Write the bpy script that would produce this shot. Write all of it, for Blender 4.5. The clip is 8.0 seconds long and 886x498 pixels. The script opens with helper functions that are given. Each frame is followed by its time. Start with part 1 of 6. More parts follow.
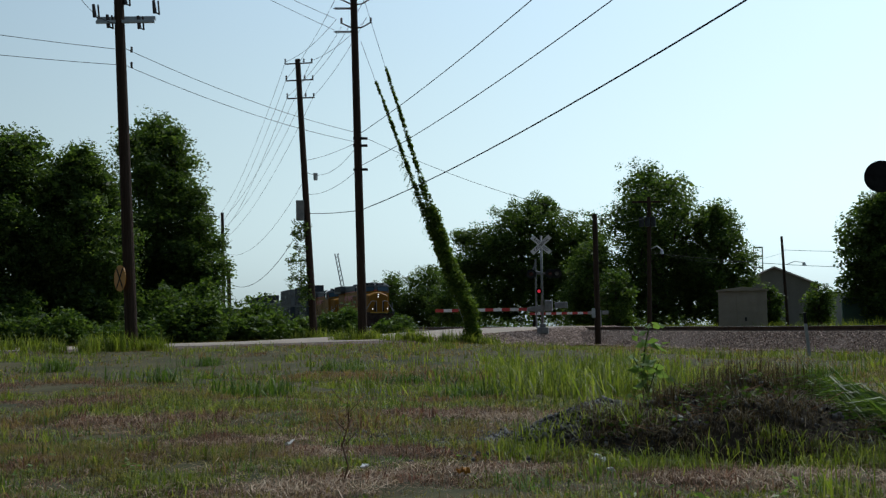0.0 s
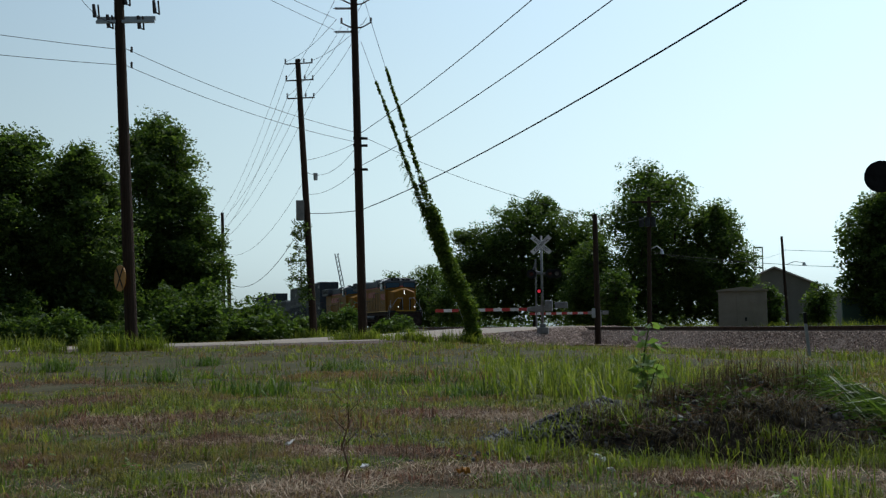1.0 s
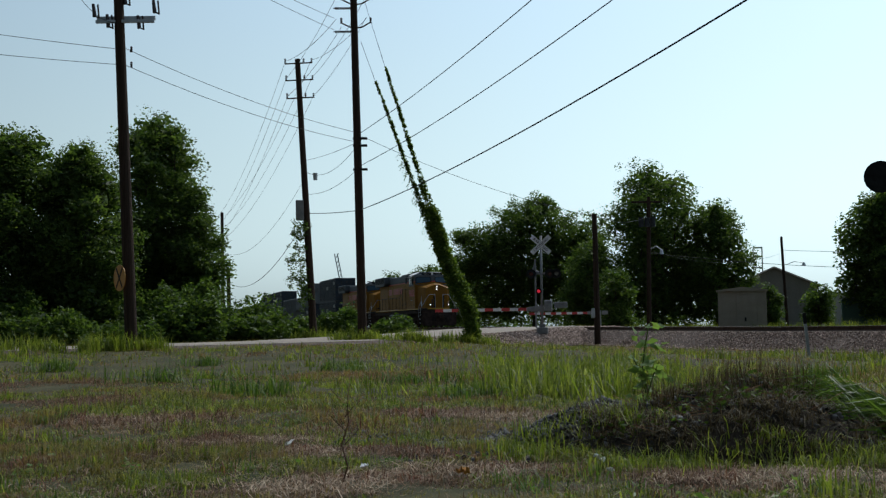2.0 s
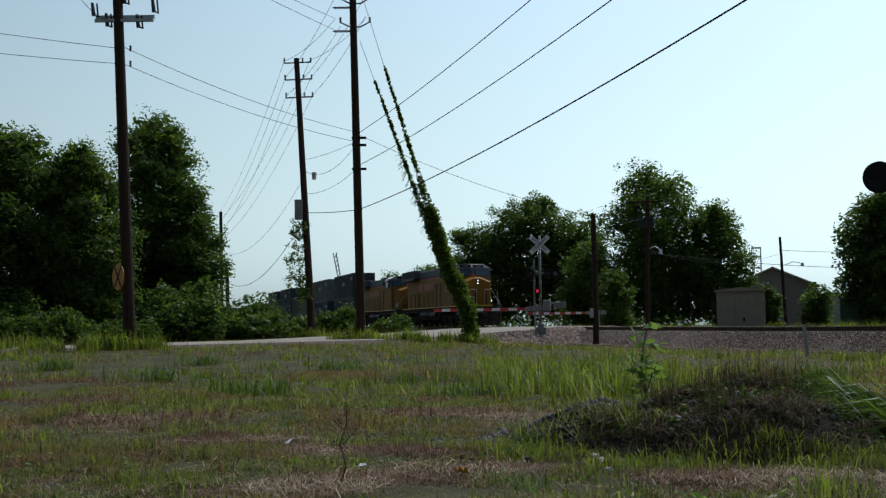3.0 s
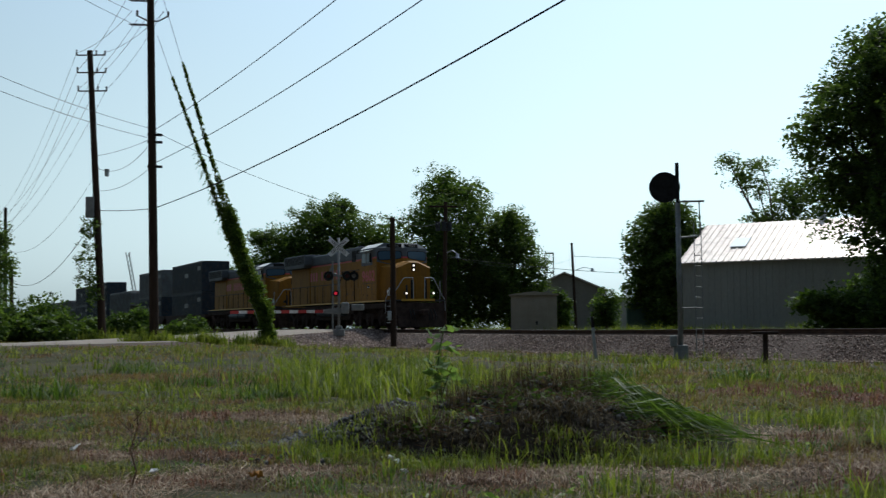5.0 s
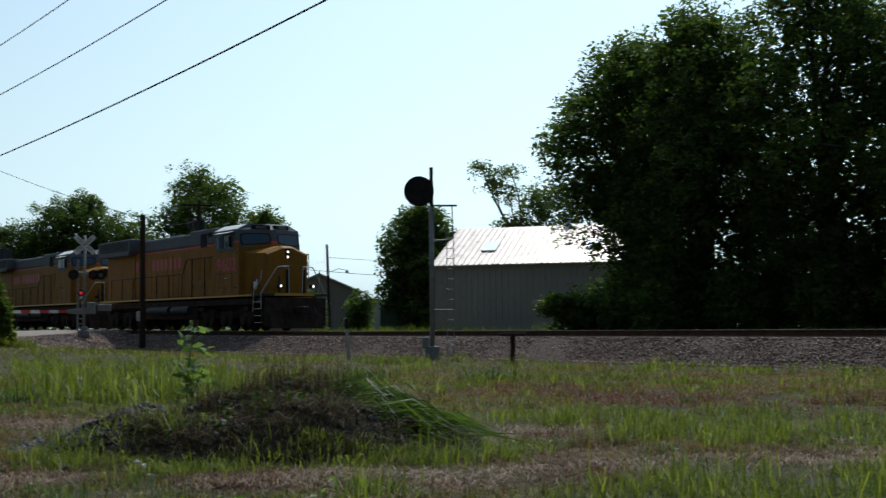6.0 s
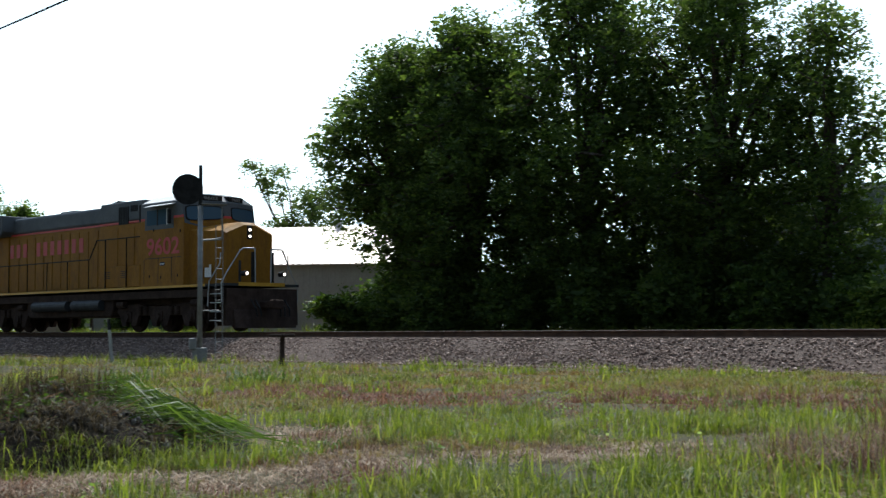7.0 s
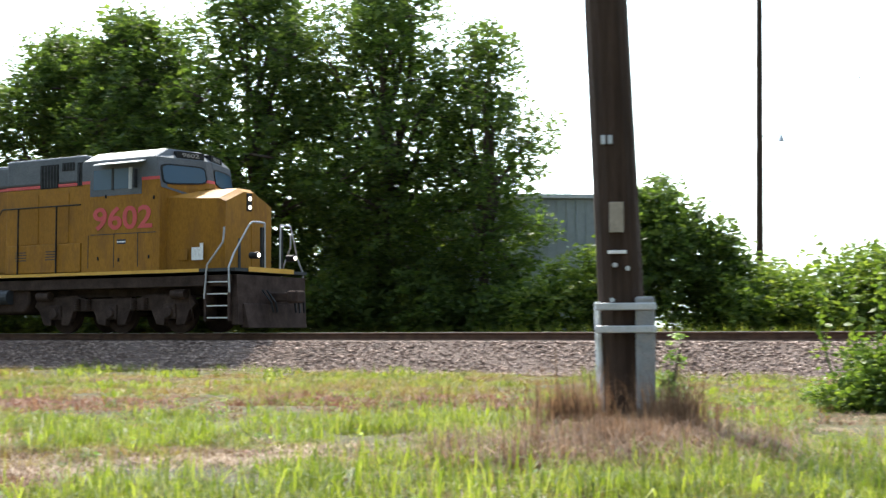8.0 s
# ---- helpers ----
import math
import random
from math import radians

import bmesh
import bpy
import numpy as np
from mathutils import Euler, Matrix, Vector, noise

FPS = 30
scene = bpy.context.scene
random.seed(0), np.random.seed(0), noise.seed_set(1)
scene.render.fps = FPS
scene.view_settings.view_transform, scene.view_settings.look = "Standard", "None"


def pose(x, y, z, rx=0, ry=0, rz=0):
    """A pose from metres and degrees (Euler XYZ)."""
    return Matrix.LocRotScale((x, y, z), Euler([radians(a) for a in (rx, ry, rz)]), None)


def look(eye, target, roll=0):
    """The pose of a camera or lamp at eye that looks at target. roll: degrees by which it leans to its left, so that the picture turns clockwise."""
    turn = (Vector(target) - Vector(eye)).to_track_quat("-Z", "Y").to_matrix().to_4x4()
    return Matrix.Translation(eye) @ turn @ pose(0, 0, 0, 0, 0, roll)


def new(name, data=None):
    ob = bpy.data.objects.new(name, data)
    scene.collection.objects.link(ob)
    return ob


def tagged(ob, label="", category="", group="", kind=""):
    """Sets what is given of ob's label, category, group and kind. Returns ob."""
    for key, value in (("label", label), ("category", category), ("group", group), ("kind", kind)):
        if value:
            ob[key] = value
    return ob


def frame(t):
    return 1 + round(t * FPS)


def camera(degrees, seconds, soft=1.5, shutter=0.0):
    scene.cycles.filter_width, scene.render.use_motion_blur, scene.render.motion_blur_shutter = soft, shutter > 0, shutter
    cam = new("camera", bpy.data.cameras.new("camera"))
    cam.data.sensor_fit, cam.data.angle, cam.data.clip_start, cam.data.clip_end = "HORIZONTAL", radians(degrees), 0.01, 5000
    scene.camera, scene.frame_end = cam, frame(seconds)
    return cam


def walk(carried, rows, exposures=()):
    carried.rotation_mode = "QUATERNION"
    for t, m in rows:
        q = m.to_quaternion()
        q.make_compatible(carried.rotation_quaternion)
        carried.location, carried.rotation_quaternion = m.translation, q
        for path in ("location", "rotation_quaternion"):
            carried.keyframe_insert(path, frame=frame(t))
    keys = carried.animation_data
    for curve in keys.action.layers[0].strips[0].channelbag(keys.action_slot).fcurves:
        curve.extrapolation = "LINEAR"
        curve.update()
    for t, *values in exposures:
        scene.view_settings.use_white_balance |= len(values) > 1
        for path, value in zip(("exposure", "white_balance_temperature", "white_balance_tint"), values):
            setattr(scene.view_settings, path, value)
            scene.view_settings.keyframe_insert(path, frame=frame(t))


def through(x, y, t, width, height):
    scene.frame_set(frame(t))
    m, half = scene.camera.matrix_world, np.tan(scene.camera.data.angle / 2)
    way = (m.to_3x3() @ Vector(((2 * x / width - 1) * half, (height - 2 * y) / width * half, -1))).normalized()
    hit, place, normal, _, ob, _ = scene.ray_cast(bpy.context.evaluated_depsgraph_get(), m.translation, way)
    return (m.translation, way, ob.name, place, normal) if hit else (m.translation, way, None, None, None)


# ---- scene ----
# ---- camera: a tripod that pans to the right with the train ----
EYE_Z = 0.92
cam = camera(40.31, 8.0, soft=1.3, shutter=0.2)
PAN = [  # seconds, yaw, pitch, roll
    (0.0, -0.06, 3.80, 0.89), (1.2, -0.06, 3.80, 0.88), (1.7, -0.07, 3.80, 0.87), (2.4, -0.09, 3.79, 0.81),
    (3.0, -0.143, 3.78, 0.75), (3.5, -0.616, 3.78, 0.72), (4.0, -2.687, 3.79, 0.61), (4.2, -4.05, 3.79, 0.58),
    (5.3, -12.56, 3.80, 0.51), (5.5, -14.90, 3.81, 0.46), (6.0, -21.31, 3.75, 0.44), (6.5, -27.00, 3.72, 0.43),
    (7.0, -32.17, 3.72, 0.42), (7.3, -35.74, 3.71, 0.39), (7.5, -38.59, 3.73, 0.33), (7.7, -42.01, 3.75, 0.30),
    (8.0, -47.91, 3.75, 0.26)]
walk(cam, [(t, pose(0, 0, EYE_Z, 90 + p, r, y)) for t, y, p, r in PAN],
     exposures=[(0.0, -0.36, 5980, 6), (6.3, -0.36, 5850, 6), (6.6, -0.12, 5820, 6.5), (7.0, 0.62, 5980, 8), (7.5, 1.82, 6420, 10), (8.0, 2.12, 6500, 10)])

# ---- world and sun: high hazy summer sun beyond the track ----
SUN_AZ, SUN_EL = 35.0, 53.0
world = bpy.data.worlds.new("world")
scene.world = world
world.use_nodes = True
wn = world.node_tree.nodes
wl = world.node_tree.links
sky = wn.new("ShaderNodeTexSky")
sky.sky_type, sky.sun_disc = "NISHITA", False
sky.sun_elevation, sky.sun_rotation = radians(SUN_EL), radians(SUN_AZ)
sky.air_density, sky.dust_density, sky.ozone_density = 1.3, 1.2, 2.0
# summer haze: the sky is brighter towards the sun and dimmer away from it
sa, se = radians(SUN_AZ), radians(SUN_EL)
SUN_DIR = Vector((math.sin(sa) * math.cos(se), math.cos(sa) * math.cos(se), math.sin(se)))
wc = wn.new("ShaderNodeTexCoord")
wd = wn.new("ShaderNodeVectorMath")
wd.operation = "DOT_PRODUCT"
wd.inputs[1].default_value = SUN_DIR
wl.new(wc.outputs["Generated"], wd.inputs[0])
half = wn.new("ShaderNodeMath")
half.operation = "MULTIPLY_ADD"
half.inputs[1].default_value, half.inputs[2].default_value = 0.5, 0.5
wl.new(wd.outputs["Value"], half.inputs[0])
power = wn.new("ShaderNodeMath")
power.operation = "POWER"
power.inputs[1].default_value = 2.0
wl.new(half.outputs[0], power.inputs[0])
haze = wn.new("ShaderNodeMath")
haze.operation = "MULTIPLY_ADD"
haze.inputs[1].default_value, haze.inputs[2].default_value = 1.16, 0.09
wl.new(power.outputs[0], haze.inputs[0])
veil = wn.new("ShaderNodeVectorMath")
veil.operation = "SCALE"
# pale haze low over the horizon
split = wn.new("ShaderNodeSeparateXYZ")
wl.new(wc.outputs["Generated"], split.inputs[0])
low_sky = wn.new("ShaderNodeMapRange")
low_sky.interpolation_type = "SMOOTHSTEP"
low_sky.inputs["From Min"].default_value, low_sky.inputs["From Max"].default_value = 0.0, 0.45
low_sky.inputs["To Min"].default_value, low_sky.inputs["To Max"].default_value = 0.9, 0.45
wl.new(split.outputs["Z"], low_sky.inputs["Value"])
grey_sky = wn.new("ShaderNodeRGBToBW")
wl.new(sky.outputs[0], grey_sky.inputs[0])
pale = wn.new("ShaderNodeVectorMath")
pale.operation = "SCALE"
pale.inputs[0].default_value = (0.87, 1.03, 1.04)
wl.new(grey_sky.outputs[0], pale.inputs["Scale"])
blend = wn.new("ShaderNodeMix")
blend.data_type = "RGBA"
wl.new(low_sky.outputs[0], blend.inputs[0])
wl.new(sky.outputs[0], blend.inputs[6])
wl.new(pale.outputs[0], blend.inputs[7])
wl.new(blend.outputs[2], veil.inputs[0])
wl.new(haze.outputs[0], veil.inputs["Scale"])
wl.new(veil.outputs[0], wn["Background"].inputs[0])
wn["Background"].inputs[1].default_value = 0.195
sun = new("sun", bpy.data.lights.new("sun", "SUN"))
sun.data.energy, sun.data.angle, sun.data.color = 3.3, radians(0.6), (1.0, 0.95, 0.86)
sun.matrix_world = look(SUN_DIR * 50, (0, 0, 0))

# ---- the plan: track frame ----
N = Vector((0.969, 0.2474, 0)).normalized()      # from the camera square to the track
U = Vector((N.y, -N.x, 0))                       # the train's way
TRACK_D, RAIL_Z = 24.9, 0.82
TRACK_RZ = math.degrees(math.atan2(U.y, U.x))


def on_track(s, d, z=0.0):
    """s along the train's way, d towards the camera from the centre line."""
    p = N * (TRACK_D - d) + U * s
    return Vector((p.x, p.y, z + grade(s)))


def grade(s):
    """The line climbs gently beyond the block signal."""
    return 0.0048 * np.maximum(0, -s - 42)


def smooth(a, b, x):
    k = np.clip((x - a) / (b - a), 0, 1)
    return k * k * (3 - 2 * k)


def ground_z(x, y):
    q = N.x * x + N.y * y
    near = 0.40 * smooth(18, 42, y) * (1 - smooth(10, 18, q))
    beyond = 0.5 * smooth(27.5, 34, q)
    west = 0.3 * smooth(48, 80, y) * (1 - smooth(14, 20, q))
    return near + beyond + west


def value_noise(x, y, cell, seed):
    """Smooth noise from 0 to 1 over the plan."""
    tab = np.random.default_rng(seed).uniform(0, 1, (128, 128))
    u, v = np.asarray(x) / cell + 40.3, np.asarray(y) / cell + 40.7
    i, j = np.floor(u).astype(int), np.floor(v).astype(int)
    a, b = u - i, v - j
    a, b = a * a * (3 - 2 * a), b * b * (3 - 2 * b)
    g = lambda p, q: tab[p % 128, q % 128]
    return (g(i, j) * (1 - a) + g(i + 1, j) * a) * (1 - b) + (g(i, j + 1) * (1 - a) + g(i + 1, j + 1) * a) * b


# ---- materials ----
def nodes_of(name):
    m = bpy.data.materials.new(name)
    m.use_nodes = True
    return m, m.node_tree.nodes, m.node_tree.links, m.node_tree.nodes["Principled BSDF"]


def ramp(nt, links, fac, stops):
    r = nt.new("ShaderNodeValToRGB")
    while len(r.color_ramp.elements) < len(stops):
        r.color_ramp.elements.new(0.5)
    for e, (p, c) in zip(r.color_ramp.elements, stops):
        e.position, e.color = p, (*c, 1)
    links.new(fac, r.inputs[0])
    return r.outputs[0]


def noise_tex(nt, links, scale, detail=4, rough=0.6, coord="Object", stretch=None):
    c = nt.new("ShaderNodeTexCoord")
    src = c.outputs[coord]
    if stretch:
        mp = nt.new("ShaderNodeMapping")
        mp.inputs["Scale"].default_value = stretch
        links.new(src, mp.inputs[0])
        src = mp.outputs[0]
    n = nt.new("ShaderNodeTexNoise")
    n.inputs["Scale"].default_value, n.inputs["Detail"].default_value, n.inputs["Roughness"].default_value = scale, detail, rough
    links.new(src, n.inputs["Vector"])
    return n.outputs["Fac"]


def mix(nt, links, fac, a, b, mode="MIX"):
    m = nt.new("ShaderNodeMix")
    m.data_type, m.blend_type = "RGBA", mode
    for sock, v in ((m.inputs[0], fac), (m.inputs[6], a), (m.inputs[7], b)):
        if isinstance(v, (int, float)):
            sock.default_value = v
        elif isinstance(v, tuple):
            sock.default_value = (*v, 1)
        else:
            links.new(v, sock)
    return m.outputs[2]


def bump(nt, links, bsdf, height, strength=0.3, distance=0.02):
    b = nt.new("ShaderNodeBump")
    b.inputs["Strength"].default_value, b.inputs["Distance"].default_value = strength, distance
    links.new(height, b.inputs["Height"])
    links.new(b.outputs[0], bsdf.inputs["Normal"])


def surface(name, c1, c2, scale=3.0, rough=0.7, metal=0.0, grain=40.0, relief=0.2, stretch=None, dirt=None, coord="Object"):
    """Two tones at a broad scale, a fine grain, slight relief, and an optional tone of dirt."""
    m, nt, lk, b = nodes_of(name)
    broad = noise_tex(nt, lk, scale, 5, 0.6, coord, stretch)
    fine = noise_tex(nt, lk, grain, 3, 0.7, coord, stretch)
    col = ramp(nt, lk, broad, [(0.3, c1), (0.7, c2)])
    k = ramp(nt, lk, fine, [(0.25, (0.72, 0.72, 0.72)), (0.8, (1.15, 1.15, 1.15))])
    col = mix(nt, lk, 1.0, col, k, "MULTIPLY")
    if dirt:
        f = ramp(nt, lk, noise_tex(nt, lk, scale * 2.3, 6, 0.7, coord, stretch), [(0.5, (0, 0, 0)), (0.72, (1, 1, 1))])
        col = mix(nt, lk, f, col, dirt)
    lk.new(col, b.inputs["Base Color"])
    b.inputs["Roughness"].default_value, b.inputs["Metallic"].default_value = rough, metal
    b.inputs["Specular IOR Level"].default_value = 0.5 if rough < 0.6 else 0.12
    if relief:
        bump(nt, lk, b, fine, relief)
    return m


def leafy(name, c1, c2, c3, through=0.35, gloss=0.45, patch=0.0, dry=None, patch_scale=0.3, tint=(1.5, 1.6, 0.7)):
    """Leaves and blades: each island has its own tone; light passes through; dry patches by place."""
    m, nt, lk, b = nodes_of(name)
    g = nt.new("ShaderNodeNewGeometry")
    col = ramp(nt, lk, g.outputs["Random Per Island"], [(0.0, c1), (0.55, c2), (1.0, c3)])
    if dry:
        f = noise_tex(nt, lk, patch_scale, 3, 0.6)
        f2 = noise_tex(nt, lk, patch_scale * 6, 3, 0.6)
        fm = nt.new("ShaderNodeMath")
        fm.operation = "MULTIPLY_ADD"
        fm.inputs[1].default_value = 0.45
        lk.new(f2, fm.inputs[0])
        lk.new(f, fm.inputs[2])
        fr = ramp(nt, lk, fm.outputs[0], [(patch, (0, 0, 0)), (patch + 0.16, (1, 1, 1))])
        col = mix(nt, lk, fr, col, mix(nt, lk, g.outputs["Random Per Island"], dry[0], dry[1]))
    lk.new(col, b.inputs["Base Color"])
    b.inputs["Roughness"].default_value = gloss
    b.inputs["Specular IOR Level"].default_value = 0.15
    tr = nt.new("ShaderNodeBsdfTranslucent")
    lk.new(mix(nt, lk, 1.0, col, tint, "MULTIPLY"), tr.inputs[0])
    ms = nt.new("ShaderNodeMixShader")
    ms.inputs[0].default_value = through
    lk.new(b.outputs[0], ms.inputs[1])
    lk.new(tr.outputs[0], ms.inputs[2])
    lk.new(ms.outputs[0], nt["Material Output"].inputs[0])
    return m


def glow(name, color, strength):
    m, nt, lk, b = nodes_of(name)
    b.inputs["Base Color"].default_value = (*color, 1)
    b.inputs["Emission Color"].default_value = (*color, 1)
    b.inputs["Emission Strength"].default_value = strength
    return m


M_SOIL = surface("soil_and_thatch", (0.03, 0.032, 0.012), (0.085, 0.072, 0.035), 0.6, 0.97, 0, 18, 0.6)
M_GRASS = leafy("grass_blades", (0.037, 0.046, 0.010), (0.105, 0.122, 0.022), (0.26, 0.25, 0.07), 0.48, 0.5, 0.66,
                ((0.09, 0.055, 0.032), (0.22, 0.14, 0.08)), 0.3)
M_TALLGRASS = leafy("tall_green_grass", (0.06, 0.08, 0.014), (0.12, 0.148, 0.024), (0.23, 0.24, 0.06), 0.5, 0.5)
M_DRY = leafy("dry_brown_grass", (0.055, 0.035, 0.022), (0.13, 0.081, 0.050), (0.28, 0.19, 0.12), 0.3, 0.7, tint=(1.4, 1.2, 1.0))
M_RUST = leafy("red_brown_dead_grass", (0.07, 0.03, 0.022), (0.15, 0.07, 0.048), (0.26, 0.15, 0.09), 0.3, 0.7, tint=(1.4, 1.2, 1.0))
M_STRAW = leafy("pale_dry_straw", (0.13, 0.085, 0.055), (0.27, 0.19, 0.125), (0.45, 0.36, 0.26), 0.2, 0.7, tint=(1.4, 1.2, 1.0))
M_LEAF = leafy("tree_leaves", (0.036, 0.060, 0.019), (0.064, 0.10, 0.026), (0.12, 0.16, 0.045), 0.5, 0.5)
M_LEAF2 = leafy("bush_leaves", (0.035, 0.06, 0.013), (0.06, 0.10, 0.02), (0.12, 0.165, 0.04), 0.4, 0.5)
M_VINE = leafy("vine_leaves", (0.05, 0.085, 0.015), (0.10, 0.145, 0.026), (0.19, 0.23, 0.055), 0.42, 0.5)
M_BRIGHT = leafy("weed_leaves", (0.08, 0.13, 0.035), (0.13, 0.19, 0.06), (0.26, 0.31, 0.17), 0.45, 0.45)
M_BARK = surface("bark", (0.05, 0.04, 0.03), (0.11, 0.09, 0.07), 4, 0.95, 0, 30, 0.6, (1, 1, 0.2))
M_POLE = surface("creosoted_pole_wood", (0.03, 0.018, 0.012), (0.07, 0.045, 0.032), 3, 0.85, 0, 30, 0.5, (6, 6, 0.3), (0.03, 0.022, 0.016))
M_STEEL = surface("galvanised_steel", (0.42, 0.44, 0.45), (0.55, 0.57, 0.58), 6, 0.45, 0.6, 60, 0.1)
M_SILVER = surface("aluminium_paint", (0.19, 0.195, 0.19), (0.29, 0.295, 0.29), 5, 0.6, 0.1, 60, 0.1, None, (0.3, 0.27, 0.24))
M_IRON = surface("black_iron", (0.012, 0.012, 0.012), (0.03, 0.03, 0.03), 6, 0.6, 0.2, 60, 0.15)
M_RAIL = surface("rusty_rail_steel", (0.06, 0.035, 0.025), (0.13, 0.075, 0.05), 5, 0.75, 0.3, 60, 0.3)
M_RAILHEAD = surface("worn_rail_head", (0.45, 0.45, 0.46), (0.6, 0.6, 0.62), 4, 0.28, 1.0, 50, 0.05)
M_TIE = surface("creosote_tie", (0.03, 0.022, 0.018), (0.09, 0.07, 0.055), 4, 0.9, 0, 30, 0.5)
M_BALLAST = surface("crushed_ballast", (0.06, 0.044, 0.036), (0.16, 0.12, 0.10), 16, 0.95, 0, 30, 1.0)
M_ROAD = surface("pale_concrete_road", (0.25, 0.205, 0.165), (0.34, 0.285, 0.235), 1.2, 0.9, 0, 40, 0.2, None, (0.22, 0.2, 0.18))
M_YELLOW = surface("armour_yellow_paint", (0.235, 0.108, 0.014), (0.305, 0.145, 0.018), 1.0, 0.62, 0, 25, 0.03, (1, 1, 0.35), (0.17, 0.08, 0.02))
M_GREY = surface("harbor_grey_paint", (0.085, 0.095, 0.105), (0.125, 0.135, 0.145), 1.5, 0.6, 0, 30, 0.03)
M_DGREY = surface("grille_dark_grey", (0.03, 0.033, 0.036), (0.06, 0.064, 0.068), 3, 0.6, 0.1, 30, 0.05)
M_RED = surface("signal_red_paint", (0.42, 0.03, 0.03), (0.5, 0.05, 0.045), 2, 0.5, 0, 30, 0.03)
M_TRUCK = surface("grimy_truck_frame", (0.03, 0.021, 0.018), (0.075, 0.052, 0.042), 3, 0.97, 0.1, 25, 0.2)
M_SILL = surface("bright_yellow_stripe", (0.50, 0.27, 0.02), (0.58, 0.33, 0.03), 3, 0.5, 0, 30, 0.05)
M_WHITE = surface("white_paint", (0.72, 0.72, 0.70), (0.8, 0.8, 0.78), 3, 0.6, 0, 40, 0.05, None, (0.5, 0.48, 0.44))
M_CABROOF = surface("cab_roof_paint", (0.30, 0.31, 0.31), (0.38, 0.39, 0.39), 3, 0.4, 0.1, 40, 0.05)
M_SHED = surface("pale_ribbed_sheet_steel", (0.34, 0.32, 0.28), (0.42, 0.40, 0.36), 0.8, 0.55, 0.0, 20, 0.04, (1, 1, 0.2), (0.36, 0.33, 0.29))
M_SHEDROOF = surface("galvanised_roof_sheet", (0.70, 0.60, 0.53), (0.80, 0.70, 0.63), 0.8, 0.45, 0.35, 20, 0.04, None, (0.38, 0.31, 0.27))
M_BLUESHEET = surface("grey_blue_ribbed_sheet", (0.25, 0.28, 0.29), (0.33, 0.36, 0.37), 0.7, 0.55, 0.1, 20, 0.04, (1, 1, 0.2))
M_TAN = surface("tan_painted_metal", (0.30, 0.26, 0.20), (0.38, 0.33, 0.26), 1.5, 0.6, 0, 30, 0.05, None, (0.28, 0.24, 0.19))
M_DRAB = surface("drab_sheet_steel", (0.20, 0.185, 0.155), (0.27, 0.25, 0.21), 0.7, 0.6, 0.0, 20, 0.04, (1, 1, 0.2))
M_GREENPAINT = surface("dark_green_paint", (0.015, 0.05, 0.03), (0.025, 0.075, 0.045), 2, 0.5, 0, 30, 0.05)
M_BLUE = surface("dull_blue_container", (0.028, 0.038, 0.05), (0.05, 0.062, 0.08), 1.5, 0.6, 0, 30, 0.05, None, (0.09, 0.07, 0.055))
M_HOPPER = surface("weathered_grey_wagon", (0.14, 0.15, 0.15), (0.2, 0.21, 0.21), 1.2, 0.7, 0, 25, 0.05, None, (0.12, 0.09, 0.07))
M_PAPER = surface("litter_paper", (0.75, 0.72, 0.70), (0.85, 0.84, 0.82), 12, 0.7, 0, 50, 0.2)
M_SIGNYEL = surface("faded_yellow_sign", (0.45, 0.19, 0.016), (0.52, 0.24, 0.025), 5, 0.5, 0, 40, 0.05)
M_SKYLIGHT = surface("white_skylight_panel", (0.8, 0.82, 0.82), (0.88, 0.9, 0.9), 3, 0.3, 0.3, 30, 0.02)
M_WIRE = surface("black_cable", (0.012, 0.012, 0.013), (0.03, 0.03, 0.03), 4, 0.6, 0, 30, 0)
M_CERAMIC = surface("brown_porcelain", (0.03, 0.018, 0.014), (0.06, 0.035, 0.025), 8, 0.25, 0, 40, 0)
M_REDLAMP = glow("lit_red_lens", (1.0, 0.03, 0.06), 0.4)
M_LENS = surface("unlit_red_lens", (0.05, 0.006, 0.006), (0.08, 0.01, 0.01), 4, 0.2, 0, 30, 0)
M_HEADLAMP = glow("lit_headlamp", (1.0, 0.85, 0.7), 2.4)
M_GLASS, _nt, _lk, _b = nodes_of("cab_glass")
_b.inputs["Base Color"].default_value = (0.05, 0.09, 0.13, 1)
_b.inputs["Roughness"].default_value = 0.06
_b.inputs["Specular IOR Level"].default_value = 0.2


# ---- mesh helpers ----
def thing(name, label, category, loc=(0, 0, 0), rz=0.0, group="", kind=""):
    ob = new(name)
    ob.empty_display_size = 0.3
    ob.matrix_world = pose(*loc, 0, 0, rz)
    return tagged(ob, label, category, group, kind)


def part(name, bm, material, parent=None, label="", shade=False):
    me = bpy.data.meshes.new(name)
    bm.normal_update()
    bm.to_mesh(me)
    bm.free()
    me.materials.append(material)
    if shade:
        me.shade_smooth()
    ob = new(name, me)
    if parent:
        ob.parent = parent
    return tagged(ob, label)


